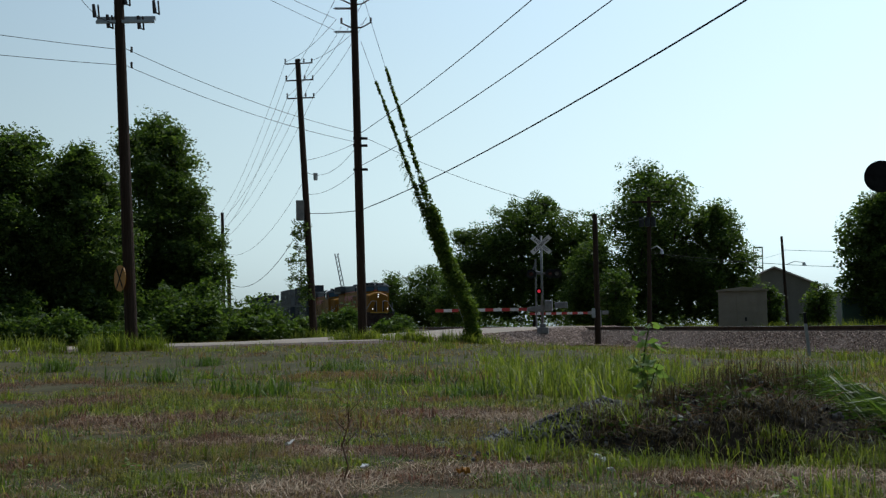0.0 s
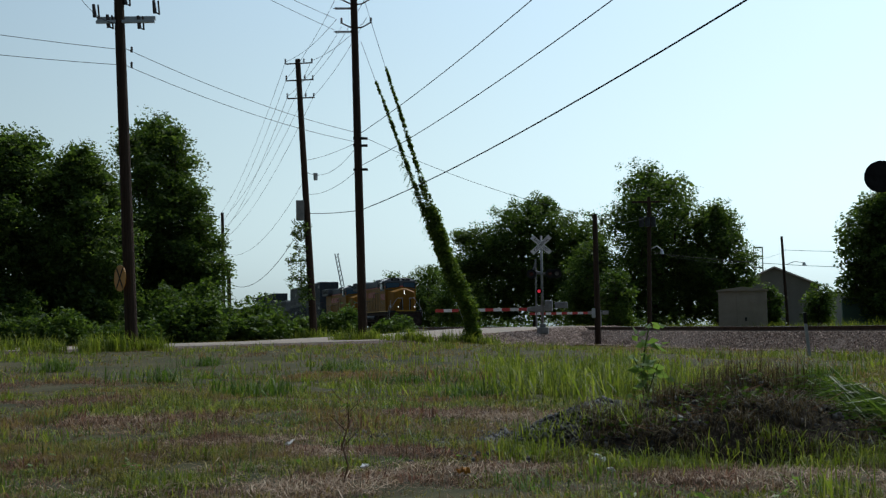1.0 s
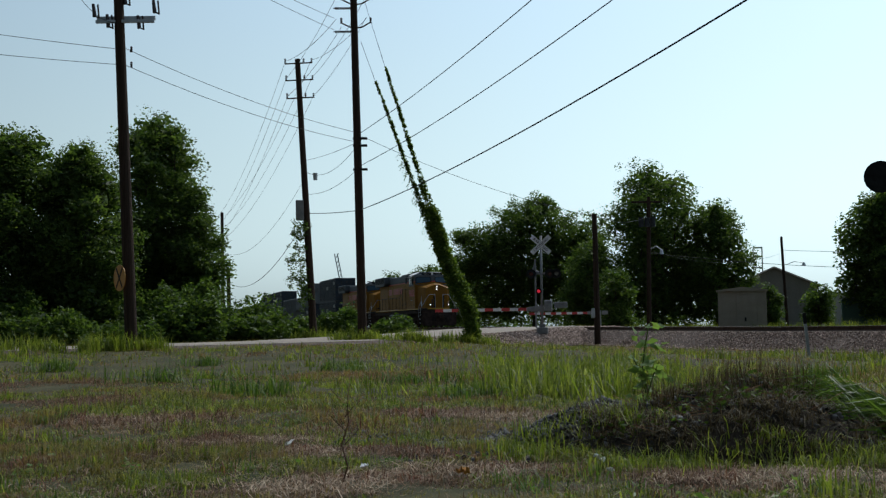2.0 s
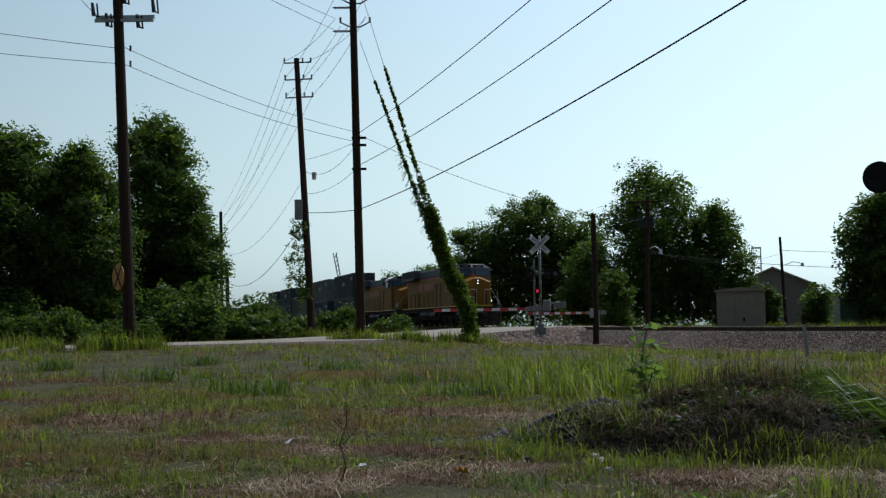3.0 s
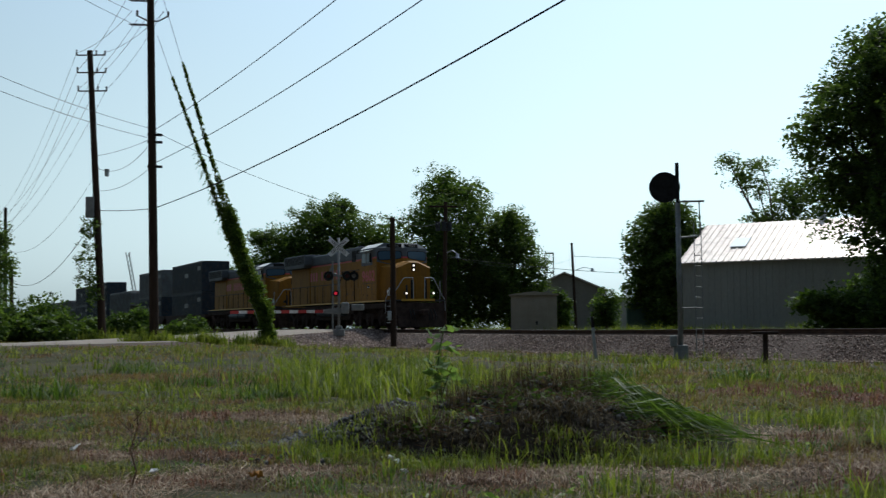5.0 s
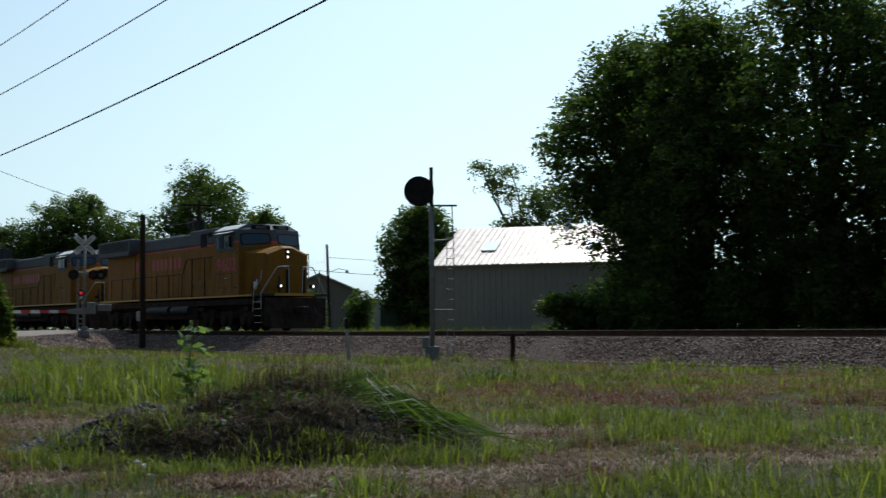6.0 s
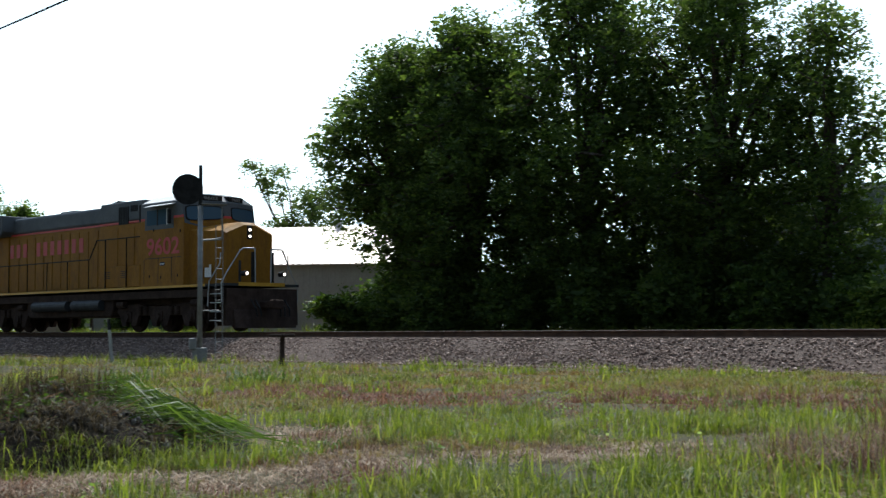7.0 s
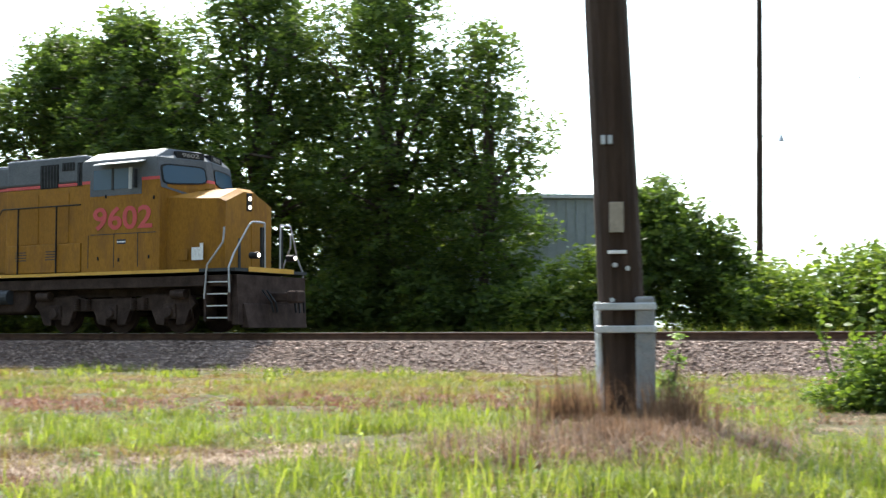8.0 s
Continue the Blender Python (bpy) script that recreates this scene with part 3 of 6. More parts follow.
tree((29.6, 29.2), lobes(4.2, 15.0, 0.1, 28, 44), 48000, 0.42, 44, 0.16, "large loose-crowned tree with light between its branches", 0.3, group=EAST, inner=0.4)
tree((30.55, 25.6), lobes(2.8, 12.0, 0.2, 18, 45, 0.5), 18000, 0.42, 45, 0.16, "slender tree with drooping branches before the grey building", 0.2, group=EAST, inner=0.3)
tree((29.6, 62.0), [(-3.0, 0, 9.4, 0.9, 0.7, 0.5), (-2.2, 0, 8.6, 0.9, 0.8, 0.5), (-1.4, 0, 7.9, 0.9, 0.8, 0.5), (-1.2, 0, 9.3, 0.8, 0.7, 0.5), (0.6, 0, 7.6, 1.4, 1.2, 1.2),
                    (-1.0, 0, 6.4, 1.2, 1.0, 0.7), (1.4, 0, 6.8, 1.8, 1.4, 1.4), (0.3, 0, 6.0, 1.8, 1.4, 1.0)], 6000, 0.5, 46, 0.17, "thin half-bare tree rising over the shed roof", 0.16, group=EAST, inner=0.2)
HEDGE = "overgrown hedge along the track"
bush((21.3, 40.6), [(0, 0, 1.2, 1.0, 1.0, 0.9), (-0.9, 0, 1.5, 0.8, 0.6, 0.4), (0.8, 0, 1.0, 1.2, 1, 1)], 4500, 51, 0.2, "leafy bush before the steel shed", group=HEDGE)
bush((30.4, 21.6), [(0, 0, 1.4, 1.6, 1.6, 1.5), (0.4, -1.2, 1.8, 1.6, 1.4, 1.6), (-0.8, 1.2, 1, 1.4, 1.2, 1.1)], 9000, 52, 0.16, "bright vine-covered bush before the grey building", M_VINE, group=HEDGE)
bush((31.0, 18.8), [(0, 0, 2.4, 1.6, 1.6, 2.2), (0.2, 0.8, 3.6, 1.2, 1.2, 1.5), (0.8, -1.0, 2.0, 1.3, 1.2, 1.7)], 11000, 53, 0.17, "tall dark green bush smothered in vines", material=M_LEAF, group=HEDGE)
bush((32.2, 16.0), [(0, 0, 1.0, 2.2, 2, 1.4), (0, -2.2, 1.2, 2, 2, 1.5), (0.4, 1.6, 0.9, 1.6, 1.6, 1.2)], 14000, 54, 0.16, "low hedge covered in green vines", M_VINE, group=HEDGE)
bush((33.0, 12.2), [(0, 0, 1.5, 2.2, 2, 1.5), (0, -2.6, 1.4, 2, 2, 1.5)], 14000, 55, 0.16, "low hedge covered in green vines", M_VINE, group=HEDGE)
bush((13.0, 5.15), [(0, 0, 0.4, 0.7, 0.7, 0.42), (0.35, -0.55, 0.8, 0.55, 0.65, 0.5), (-0.45, 0.3, 0.2, 0.5, 0.5, 0.22), (0.5, -1.2, 0.8, 0.8, 0.8, 0.7)], 9000, 56, 0.07, "heap of bright green vine and weeds", M_VINE, clump=0.16)
for i, (bx, by, h, w) in enumerate([(24.6, 42.6, 3.2, 1.6), (22.9, 38.7, 2.6, 1.4), (23.4, 36.6, 3.0, 1.7), (24.8, 34.2, 3.2, 1.8), (26.2, 31.4, 3.2, 1.8), (27.6, 28.8, 3.2, 1.8), (28.9, 26.2, 3.0, 1.7), (29.6, 24.0, 2.2, 1.3), (25.6, 40.5, 3.5, 2.0), (29.4, 34.0, 3.6, 2.2), (31.4, 29.0, 3.2, 1.6)]):
    bush((bx, by), [(-w * 0.4, 0, h * 0.4, w * 0.7, w * 0.7, h * 0.45), (w * 0.4, 0.3, h * 0.55, w * 0.65, w * 0.65, h * 0.5), (0, -0.3, h * 0.3, w, w * 0.7, h * 0.35)], 6500, 160 + i, 0.17, "dark shaded undergrowth below the trackside trees", M_LEAF, 0.3, "undergrowth below the trackside trees")
UNDER = "undergrowth below the west trees"
for i, (bx, by, h, w) in enumerate([(-21, 53, 1.3, 2.2), (-17.5, 53.5, 1.7, 2.0), (-14.6, 55.5, 1.2, 1.8), (-11.8, 57, 2.3, 1.7), (-9.4, 60, 1.5, 1.9), (-7.9, 63.5, 1.2, 1.4), (-14.0, 58.5, 3.0, 1.6), (-12.4, 60.5, 3.4, 1.5), (-19.4, 54.5, 2.3, 1.4), (-5.4, 63.5, 1.7, 1.3), (-2.6, 66.0, 1.3, 1.0), (-24, 51, 1.8, 2.2), (-10.5, 63, 2.4, 2.2)]):
    bush((bx, by), [(-w * 0.4, 0, h * 0.4, w * 0.7, w * 0.6, h * 0.45), (w * 0.4, 0.3, h * 0.5, w * 0.6, w * 0.6, h * 0.5), (0, -0.3, h * 0.3, w, w * 0.6, h * 0.35)], 3600, 60 + i, 0.2, "rank green undergrowth of weeds and saplings", group=UNDER, clump=0.3)

# low distant woodland along the horizon
fw = np.random.default_rng(77)
az = np.radians(fw.uniform(-75, 110, 1500))
rr = fw.uniform(330, 420, 1500)
hh = 5.5 * (0.4 + 0.5 * np.abs(np.sin(az * 9)) + 0.35 * np.abs(np.sin(az * 31 + 1)))
ctr = np.stack([rr * np.sin(az), rr * np.cos(az), fw.uniform(0.2, 1, 1500) * hh], 1)
tagged(leaves_mesh("distant_woodland", ctr, 3.2, 16, 1.6, 78, M_LEAF, None), "low distant line of dark woodland", "woodland", kind="stuff")


# ---- poles and lines ----
def insulator(parent, p, r=0.06, h=0.22, name="insulator"):
    bm = B()
    for k in range(3):
        rod(bm, (p[0], p[1], p[2] + h * k / 3), (p[0], p[1], p[2] + h * (k + 0.75) / 3), r, r * 0.55, 9)
    return part(name, bm, M_CERAMIC, parent)


def pole(base, top, r0, r1, label, name="utility_pole", group="utility poles"):
    b, t = Vector(base), Vector(top)
    ob = thing(name, label, "pole", b, 0, group)
    bm = B()
    d = t - b
    n = 8
    for k in range(n):
        a0, a1 = d * (k / n), d * ((k + 1) / n)
        rod(bm, a0 + (Vector((0, 0, -0.3)) if k == 0 else Vector()), a1, r0 + (r1 - r0) * k / n, r0 + (r1 - r0) * (k + 1) / n, 14)
    bmesh.ops.remove_doubles(bm, verts=bm.verts[:], dist=0.001)
    part("post", bm, M_POLE, ob)
    return ob, d


P_A, P_B, P_C, P_N = Vector((-9.9, 38.7, 0.35)), Vector((-6.3, 59.7, 0.7)), Vector((-3.25, 49.9, 0.45)), Vector((9.18, 6.07, 0.0))
pa, da = pole(P_A, (-10.4, 38.6, 13.6), 0.20, 0.15, "tall brown wooden utility pole with switchgear arms and a sign")
bm = B()
box(bm, -1.15, 0.75, -0.06, 0.06, 10.75, 10.87, 0.01)
box(bm, -1.15, 0.75, -0.2, -0.1, 10.62, 10.72, 0.01)
arm = part("crossarm", bm, M_STEEL, pa, "grey steel crossarm")
for x, z in ((-1.2, 10.85), (-0.75, 10.5), (0.25, 10.45), (0.75, 10.95), (-0.2, 11.25)):
    bm = B()
    rod(bm, (x, -0.1, z), (x - 0.05, -0.1, z + 0.42), 0.07, 0.05, 10)
    rod(bm, (x + 0.14, -0.1, z - 0.05), (x + 0.1, -0.1, z + 0.4), 0.03, 0.03, 8)
    rod(bm, (x, -0.1, z + 0.02), (x + 0.14, -0.1, z - 0.03), 0.025, 0.025, 8)
    part("fuse_cutout", bm, M_CERAMIC, pa, "dark fuse cutout")
for z in (9.65, 9.15):
    insulator(pa, (0.02, -0.2, z), 0.05, 0.2)
sign = part("advance_warning_sign", rod(B(), (0, -0.01, 0), (0, 0.01, 0), 0.42, 0.42, 28), M_SIGNYEL, pa, "round yellow railway advance warning sign")
bm = B()
for ang in (55, -55):
    m = pose(0, -0.015, 0, 0, ang, 0)
    vs = bmesh.ops.create_cube(bm, size=1, matrix=m @ Matrix.Diagonal((0.78, 0.006, 0.07, 1)))
part("sign_cross", bm, M_IRON, sign, "black diagonal cross")
sign.matrix_local = pose(-0.34, -0.2, 2.35, 0, 0, -50)

pb, db = pole(P_B, (-7.0, 59.6, 14.5), 0.19, 0.13, "leaning brown wooden utility pole with three crossarms and ivy")
for k, z in enumerate((13.55, 12.7, 11.8)):
    x = db.x * z / db.z
    bm = B()
    rod(bm, (x - 0.62, -0.15, z), (x + 0.72, -0.15, z + 0.05), 0.035, 0.035, 8)
    part("crossarm", bm, M_POLE, pb)
    for o in (-0.62, 0.3, 0.7):
        insulator(pb, (x + o, -0.15, z + 0.03), 0.055, 0.26)
bm = box(B(), -0.2, 0.2, -0.16, 0.16, 0, 1.0, 0.04)
ob = part("transformer", bm, M_SILVER, pb, "grey box transformer")
ob.location = (-0.62, -0.1, 5.7)
bm = rod(B(), (0, 0, 0), (0, 0, 0.35), 0.1, 0.12, 12)
ob = part("lamp_head", bm, M_STEEL, pb, "small grey lamp")
ob.location = (0.15, -0.1, 7.7)
c = crown_points([(-0.75, -0.1, 3.4, 0.55, 0.5, 1.4), (-0.6, -0.1, 5.2, 0.45, 0.4, 0.8), (-0.4, -0.1, 2.0, 0.35, 0.4, 0.8)], 170, 91, 0.3)
leaves_mesh("ivy", c, 0.22, 12, 0.14, 92, M_LEAF, pb, "clump of ivy on the shaft")

pc, dc = pole(P_C, (-3.5, 49.9, 15.6), 0.19, 0.14, "tall straight brown wooden utility pole with a steel crossarm")
for z in (13.1, 14.1):
    bm = B()
    pipe(bm, [(-0.75, -0.1, z + 0.22), (-0.3, -0.1, z), (0.1, -0.1, z + 0.02), (0.5, -0.1, z + 0.25)], 0.03, 8)
    part("crossarm", bm, M_POLE, pc)
    for x in (-0.75, 0.48):
        insulator(pc, (x, -0.1, z + 0.2), 0.06, 0.26)
    bm = B()
    for k in range(7):
        rod(bm, (-0.35 - k * 0.1, 0.05, z - 0.12), (-0.42 - k * 0.1, 0.05, z - 0.115), 0.055, 0.055, 9)
    rod(bm, (-0.2, 0.05, z - 0.12), (-1.1, 0.05, z - 0.11), 0.02, 0.02, 6)
    part("strain_insulator", bm, M_CERAMIC, pc)
for z in (8.4, 8.1, 7.1):
    part("bracket", box(B(), -0.32, 0.28, -0.12, 0.05, z, z + 0.09, 0.01), M_IRON, pc)

pn, dn = pole(P_N, (8.83, 6.35, 11.5), 0.21, 0.175, "thick weathered wooden utility pole with a cable guard and tags", group="")
# fittings on the near pole, on the side towards the tripod
NA = math.degrees(math.atan2(-P_N.x, P_N.y))
fit_n = Matrix.Rotation(radians(NA), 4, "Z")


def near_fit(name, bm, material, label=""):
    ob = part(name, bm, material, pn, label)
    ob.matrix_local = fit_n
    return ob


guard = near_fit("cable_guard", prism(B(), [(0.08, -0.02), (0.25, -0.02), (0.25, 1.19), (0.08, 1.19)], -0.27, -0.10, 0.025), M_SILVER, "grey U-shaped cable guard")
near_fit("conduit", rod(B(), (-0.23, -0.14, 0.0), (-0.255, -0.1, 1.15), 0.03, 0.03, 10), M_WHITE, "pale grey conduit pipe")
for z in (1.07, 0.87):
    near_fit("strap", box(B(), -0.27, 0.26, -0.285, -0.225, z, z + 0.065, 0.008), M_STEEL, "galvanised steel strap")
near_fit("tag_plate", box(B(), -0.135, -0.01, -0.25, -0.21, 1.76, 2.03, 0.004), M_TAN, "cream tag plate")
near_fit("tag_strip", box(B(), -0.155, 0.01, -0.248, -0.21, 1.57, 1.60, 0.003), M_WHITE, "small white metal strip")
for x, z in ((-0.09, 1.47), (0.02, 1.44), (-0.12, 1.16)):
    near_fit("tag_button", rod(B(), (x, -0.245, z), (x, -0.205, z), 0.022, 0.022, 10), M_STEEL)
for x in (-0.2, -0.14):
    near_fit("tag_mark", box(B(), x, x + 0.04, -0.243, -0.2, 2.55, 2.63, 0.003), M_STEEL, "small metal pole marker")

pf, _ = pole((-18.6, 103.3, 0.6), (-18.7, 103.3, 11.2), 0.17, 0.13, "distant dark wooden pole by the wood", group="utility poles")
pf2, _ = pole((-18.1, 103.4, 0.6), (-18.2, 103.4, 6.4), 0.17, 0.16, "short dark wooden stub pole", group="utility poles")
pd, _ = pole((7.42, 57.5, 0.05), (7.40, 57.5, 6.3), 0.15, 0.12, "short dark wooden pole beside the ballast")
part("meter_box", box(B(), -0.28, -0.12, -0.2, -0.05, 1.3, 1.75, 0.02), M_STEEL, pd, "small grey meter box")
pt_, _ = pole((14.4, 83.8, 0.5), (14.6, 83.8, 9.9), 0.17, 0.13, "wooden pole carrying three grey transformers")
part("crossarm", box(B(), -1.0, 1.0, -0.06, 0.06, 9.0, 9.12, 0.01), M_POLE, pt_)
for x in (-0.42, 0.0, 0.4):
    part("transformer", rod(B(), (x, -0.3, 7.3), (x, -0.3, 7.95), 0.17, 0.17, 14), M_DGREY, pt_, "grey drum transformer")
part("lamp_head", rod(B(), (0.95, -0.3, 5.4), (0.95, -0.3, 5.7), 0.14, 0.08, 12), M_STEEL, pt_, "grey street lamp head")
part("lamp_arm", pipe(B(), [(0.1, 0, 5.7), (0.6, -0.2, 5.95), (0.95, -0.3, 5.7)], 0.03), M_STEEL, pt_)
pl, _ = pole((30.3, 105.8, 0.5), (30.0, 105.8, 8.6), 0.15, 0.11, "wooden street pole with a lamp arm")
part("lamp_arm", pipe(B(), [(0, 0, 5.6), (0.8, 0, 5.9), (1.6, 0, 5.75)], 0.03), M_STEEL, pl)
part("lamp_head", rod(B(), (1.6, 0, 5.5), (1.6, 0, 5.8), 0.2, 0.1, 12), M_STEEL, pl)
pr, _ = pole((42.6, 22.1, 0.5), (42.8, 21.9, 14.5), 0.16, 0.12, "tall slim wooden pole with a small lamp")
part("lamp_arm", pipe(B(), [(0, 0, 7.7), (0.6, -0.5, 7.9), (0.75, -0.7, 7.8)], 0.025), M_STEEL, pr)
part("lamp_head", rod(B(), (0.75, -0.7, 7.6), (0.75, -0.7, 7.85), 0.14, 0.06, 12), M_STEEL, pr)

R1, R2 = 0.0095, 0.017
top_c = [(-4.2, 49.8, 13.95), (-2.95, 49.8, 13.95), (-4.2, 49.8, 14.9), (-2.95, 49.8, 14.9), (-4.0, 49.8, 13.6), (-2.95, 49.8, 14.0)]
arms_b = [(-7.6, 59.5, 14.35), (-6.3, 59.5, 14.4), (-7.55, 59.5, 13.5), (-6.25, 59.5, 13.55), (-7.5, 59.5, 12.6), (-6.2, 59.5, 12.6)]
far_p = [(-19.0, 103.3, 10.9), (-18.4, 103.3, 10.9), (-19.0, 103.3, 10.0), (-18.4, 103.3, 10.0), (-18.9, 103.3, 9.2), (-18.4, 103.3, 9.0)]
for a, b, c_ in zip(top_c, arms_b, far_p):
    wire(a, b, 0.25, R1)
    wire(b, c_, 0.9, R1)
for x, h in ((-1.0, 1.0), (0.6, 1.2)):
    wire((-3.45 + x, 49.8, 14.2 + h), (9.0 + x, 6.1, 19 + h), 0.6, R1)
wire((-10.1, 38.6, 10.15), (-3.4, 49.9, 9.15), 0.25, R1)
wire((-10.1, 38.6, 9.6), (-3.4, 49.9, 8.75), 0.25, R1)
wire((-10.1, 38.6, 10.1), (-24, 26.0, 10.4), 0.3, R1)
wire((-10.1, 38.6, 9.6), (-24, 26.0, 9.4), 0.3, R1)
wire((-4.3, 49.9, 14.0), (-18, 26.0, 17.0), 0.5, R1)
wire((-4.3, 49.9, 13.5), (-18, 26.0, 17.0), 0.5, R1)
wire((-10.2, 38.6, 11.0), (-12.0, 36.0, 13.5), 0.9, R1)
wire((-3.37, 49.9, 9.05), (9.0, 6.2, 10.4), 0.6, 0.013)
wire((-3.34, 49.9, 7.72), (9.0, 6.2, 8.85), 0.6, 0.013)
wire((-6.5, 59.6, 6.75), (-3.3, 49.9, 5.9), 0.05, R2, "thick black telephone cable", "cable")
wire((-3.3, 49.9, 5.9), (9.0, 6.2, 7.2), 0.55, R2, "thick black telephone cable", "cable")
wire((-3.3, 49.9, 7.7), (-6.5, 59.6, 7.7), 0.3, R1)
wire((-3.3, 49.9, 8.8), (-6.6, 59.6, 9.4), 0.1, R1)
wire((-3.3, 49.9, 8.75), (-6.6, 59.6, 8.8), 0.6, R1)
wire((-3.2, 49.9, 9.0), (7.4, 57.5, 6.2), 0.35, R1)
wire((-6.5, 59.6, 8.8), (-18.6, 103.3, 7.8), 1.6, R1)
wire((-6.5, 59.6, 6.7), (-18.2, 103.4, 5.2), 1.6, R2, "thick black telephone cable", "cable")
wire((7.4, 57.5, 6.25), (14.5, 83.8, 8.6), 0.4, R1)
wire((14.5, 83.8, 6.2), (30.2, 105.8, 7.2), 0.9, R1)
wire((14.5, 83.8, 6.0), (60, 104, 6.6), 1.2, 0.02)
wire((30.2, 105.8, 7.4), (62, 110, 8.0), 0.5, 0.02)

wire((42.8, 21.8, 13.6), (36.0, 10.2, 4.2), 0.1, 0.012, "thin steel guy wire", "guy_wire")

# guy wires smothered in creeper
G0, G1, G2 = Vector((1.2, 48.0, 0.48)), Vector((-3.01, 49.9, 14.66)), Vector((-3.19, 49.8, 12.97))
guy = thing("creeper_covered_guy_wire", "pair of guy wires smothered in green creeper", "guy wire", G0)
gr = np.random.default_rng(17)
for which, end in enumerate((G1 - G0, G2 - G0)):
    part("steel_wire", rod(B(), (0, 0, -0.2), end, 0.012, 0.012, 6), M_STEEL, guy)
    ks = np.linspace(0, 1, 9)
    full = np.array([0.30, 0.40, 0.33, 0.25, 0.10, 0.075, 0.05, 0.0, 0.0]) if which == 0 else np.array([0.10, 0.15, 0.15, 0.16, 0.10, 0.075, 0.06, 0.02, 0.0])
    k = gr.uniform(0, 0.80 if which == 0 else 0.86, 5200)
    girth = np.interp(k, ks, full)
    keep = gr.uniform(0, 0.42, len(k)) < girth * (0.75 + 0.5 * np.sin(k * 90 + which)) + 0.05
    k, girth = k[keep], girth[keep]
    off = gr.normal(size=(len(k), 3))
    off *= (girth * gr.uniform(0.1, 1, len(k)) ** 0.5 / np.linalg.norm(off, axis=1))[:, None]
    pts = np.outer(k, np.array(end)) + off
    pts[:, 0] += 0.13 * np.sin(k * 23) * np.clip(1 - k / 0.45, 0, 1) + 0.16 * np.exp(-((k - 0.13) / 0.10) ** 2)
    thick = (k < 0.37) & (pts[:, 2] > -0.1)
    leaves_mesh("creeper", pts[thick], 0.11, 10, 0.12, 18 + which, M_VINE, guy, "green climbing creeper")
    thin = leaves_mesh("creeper_tip", pts[k >= 0.37], 0.05, 7, 0.085, 28 + which, M_VINE, guy, "thin trailing creeper")
    tagged(thin, kind="stuff")
# loose tendrils hanging from the wires
k = gr.uniform(0.3, 0.62, 60)
tend = np.repeat(np.outer(k, np.array(G2 - G0)), 6, axis=0)
tend[:, 0] -= np.tile(np.linspace(0.05, 0.28, 6), 60) * np.repeat(gr.uniform(0.2, 1.0, 60), 6)
tend[:, 2] -= np.tile(np.linspace(0.05, 0.5, 6), 60) * np.repeat(gr.uniform(0.3, 1.0, 60), 6)
tagged(leaves_mesh("creeper_tendril", tend, 0.02, 2, 0.07, 39, M_VINE, guy, "loose hanging tendrils"), kind="stuff")


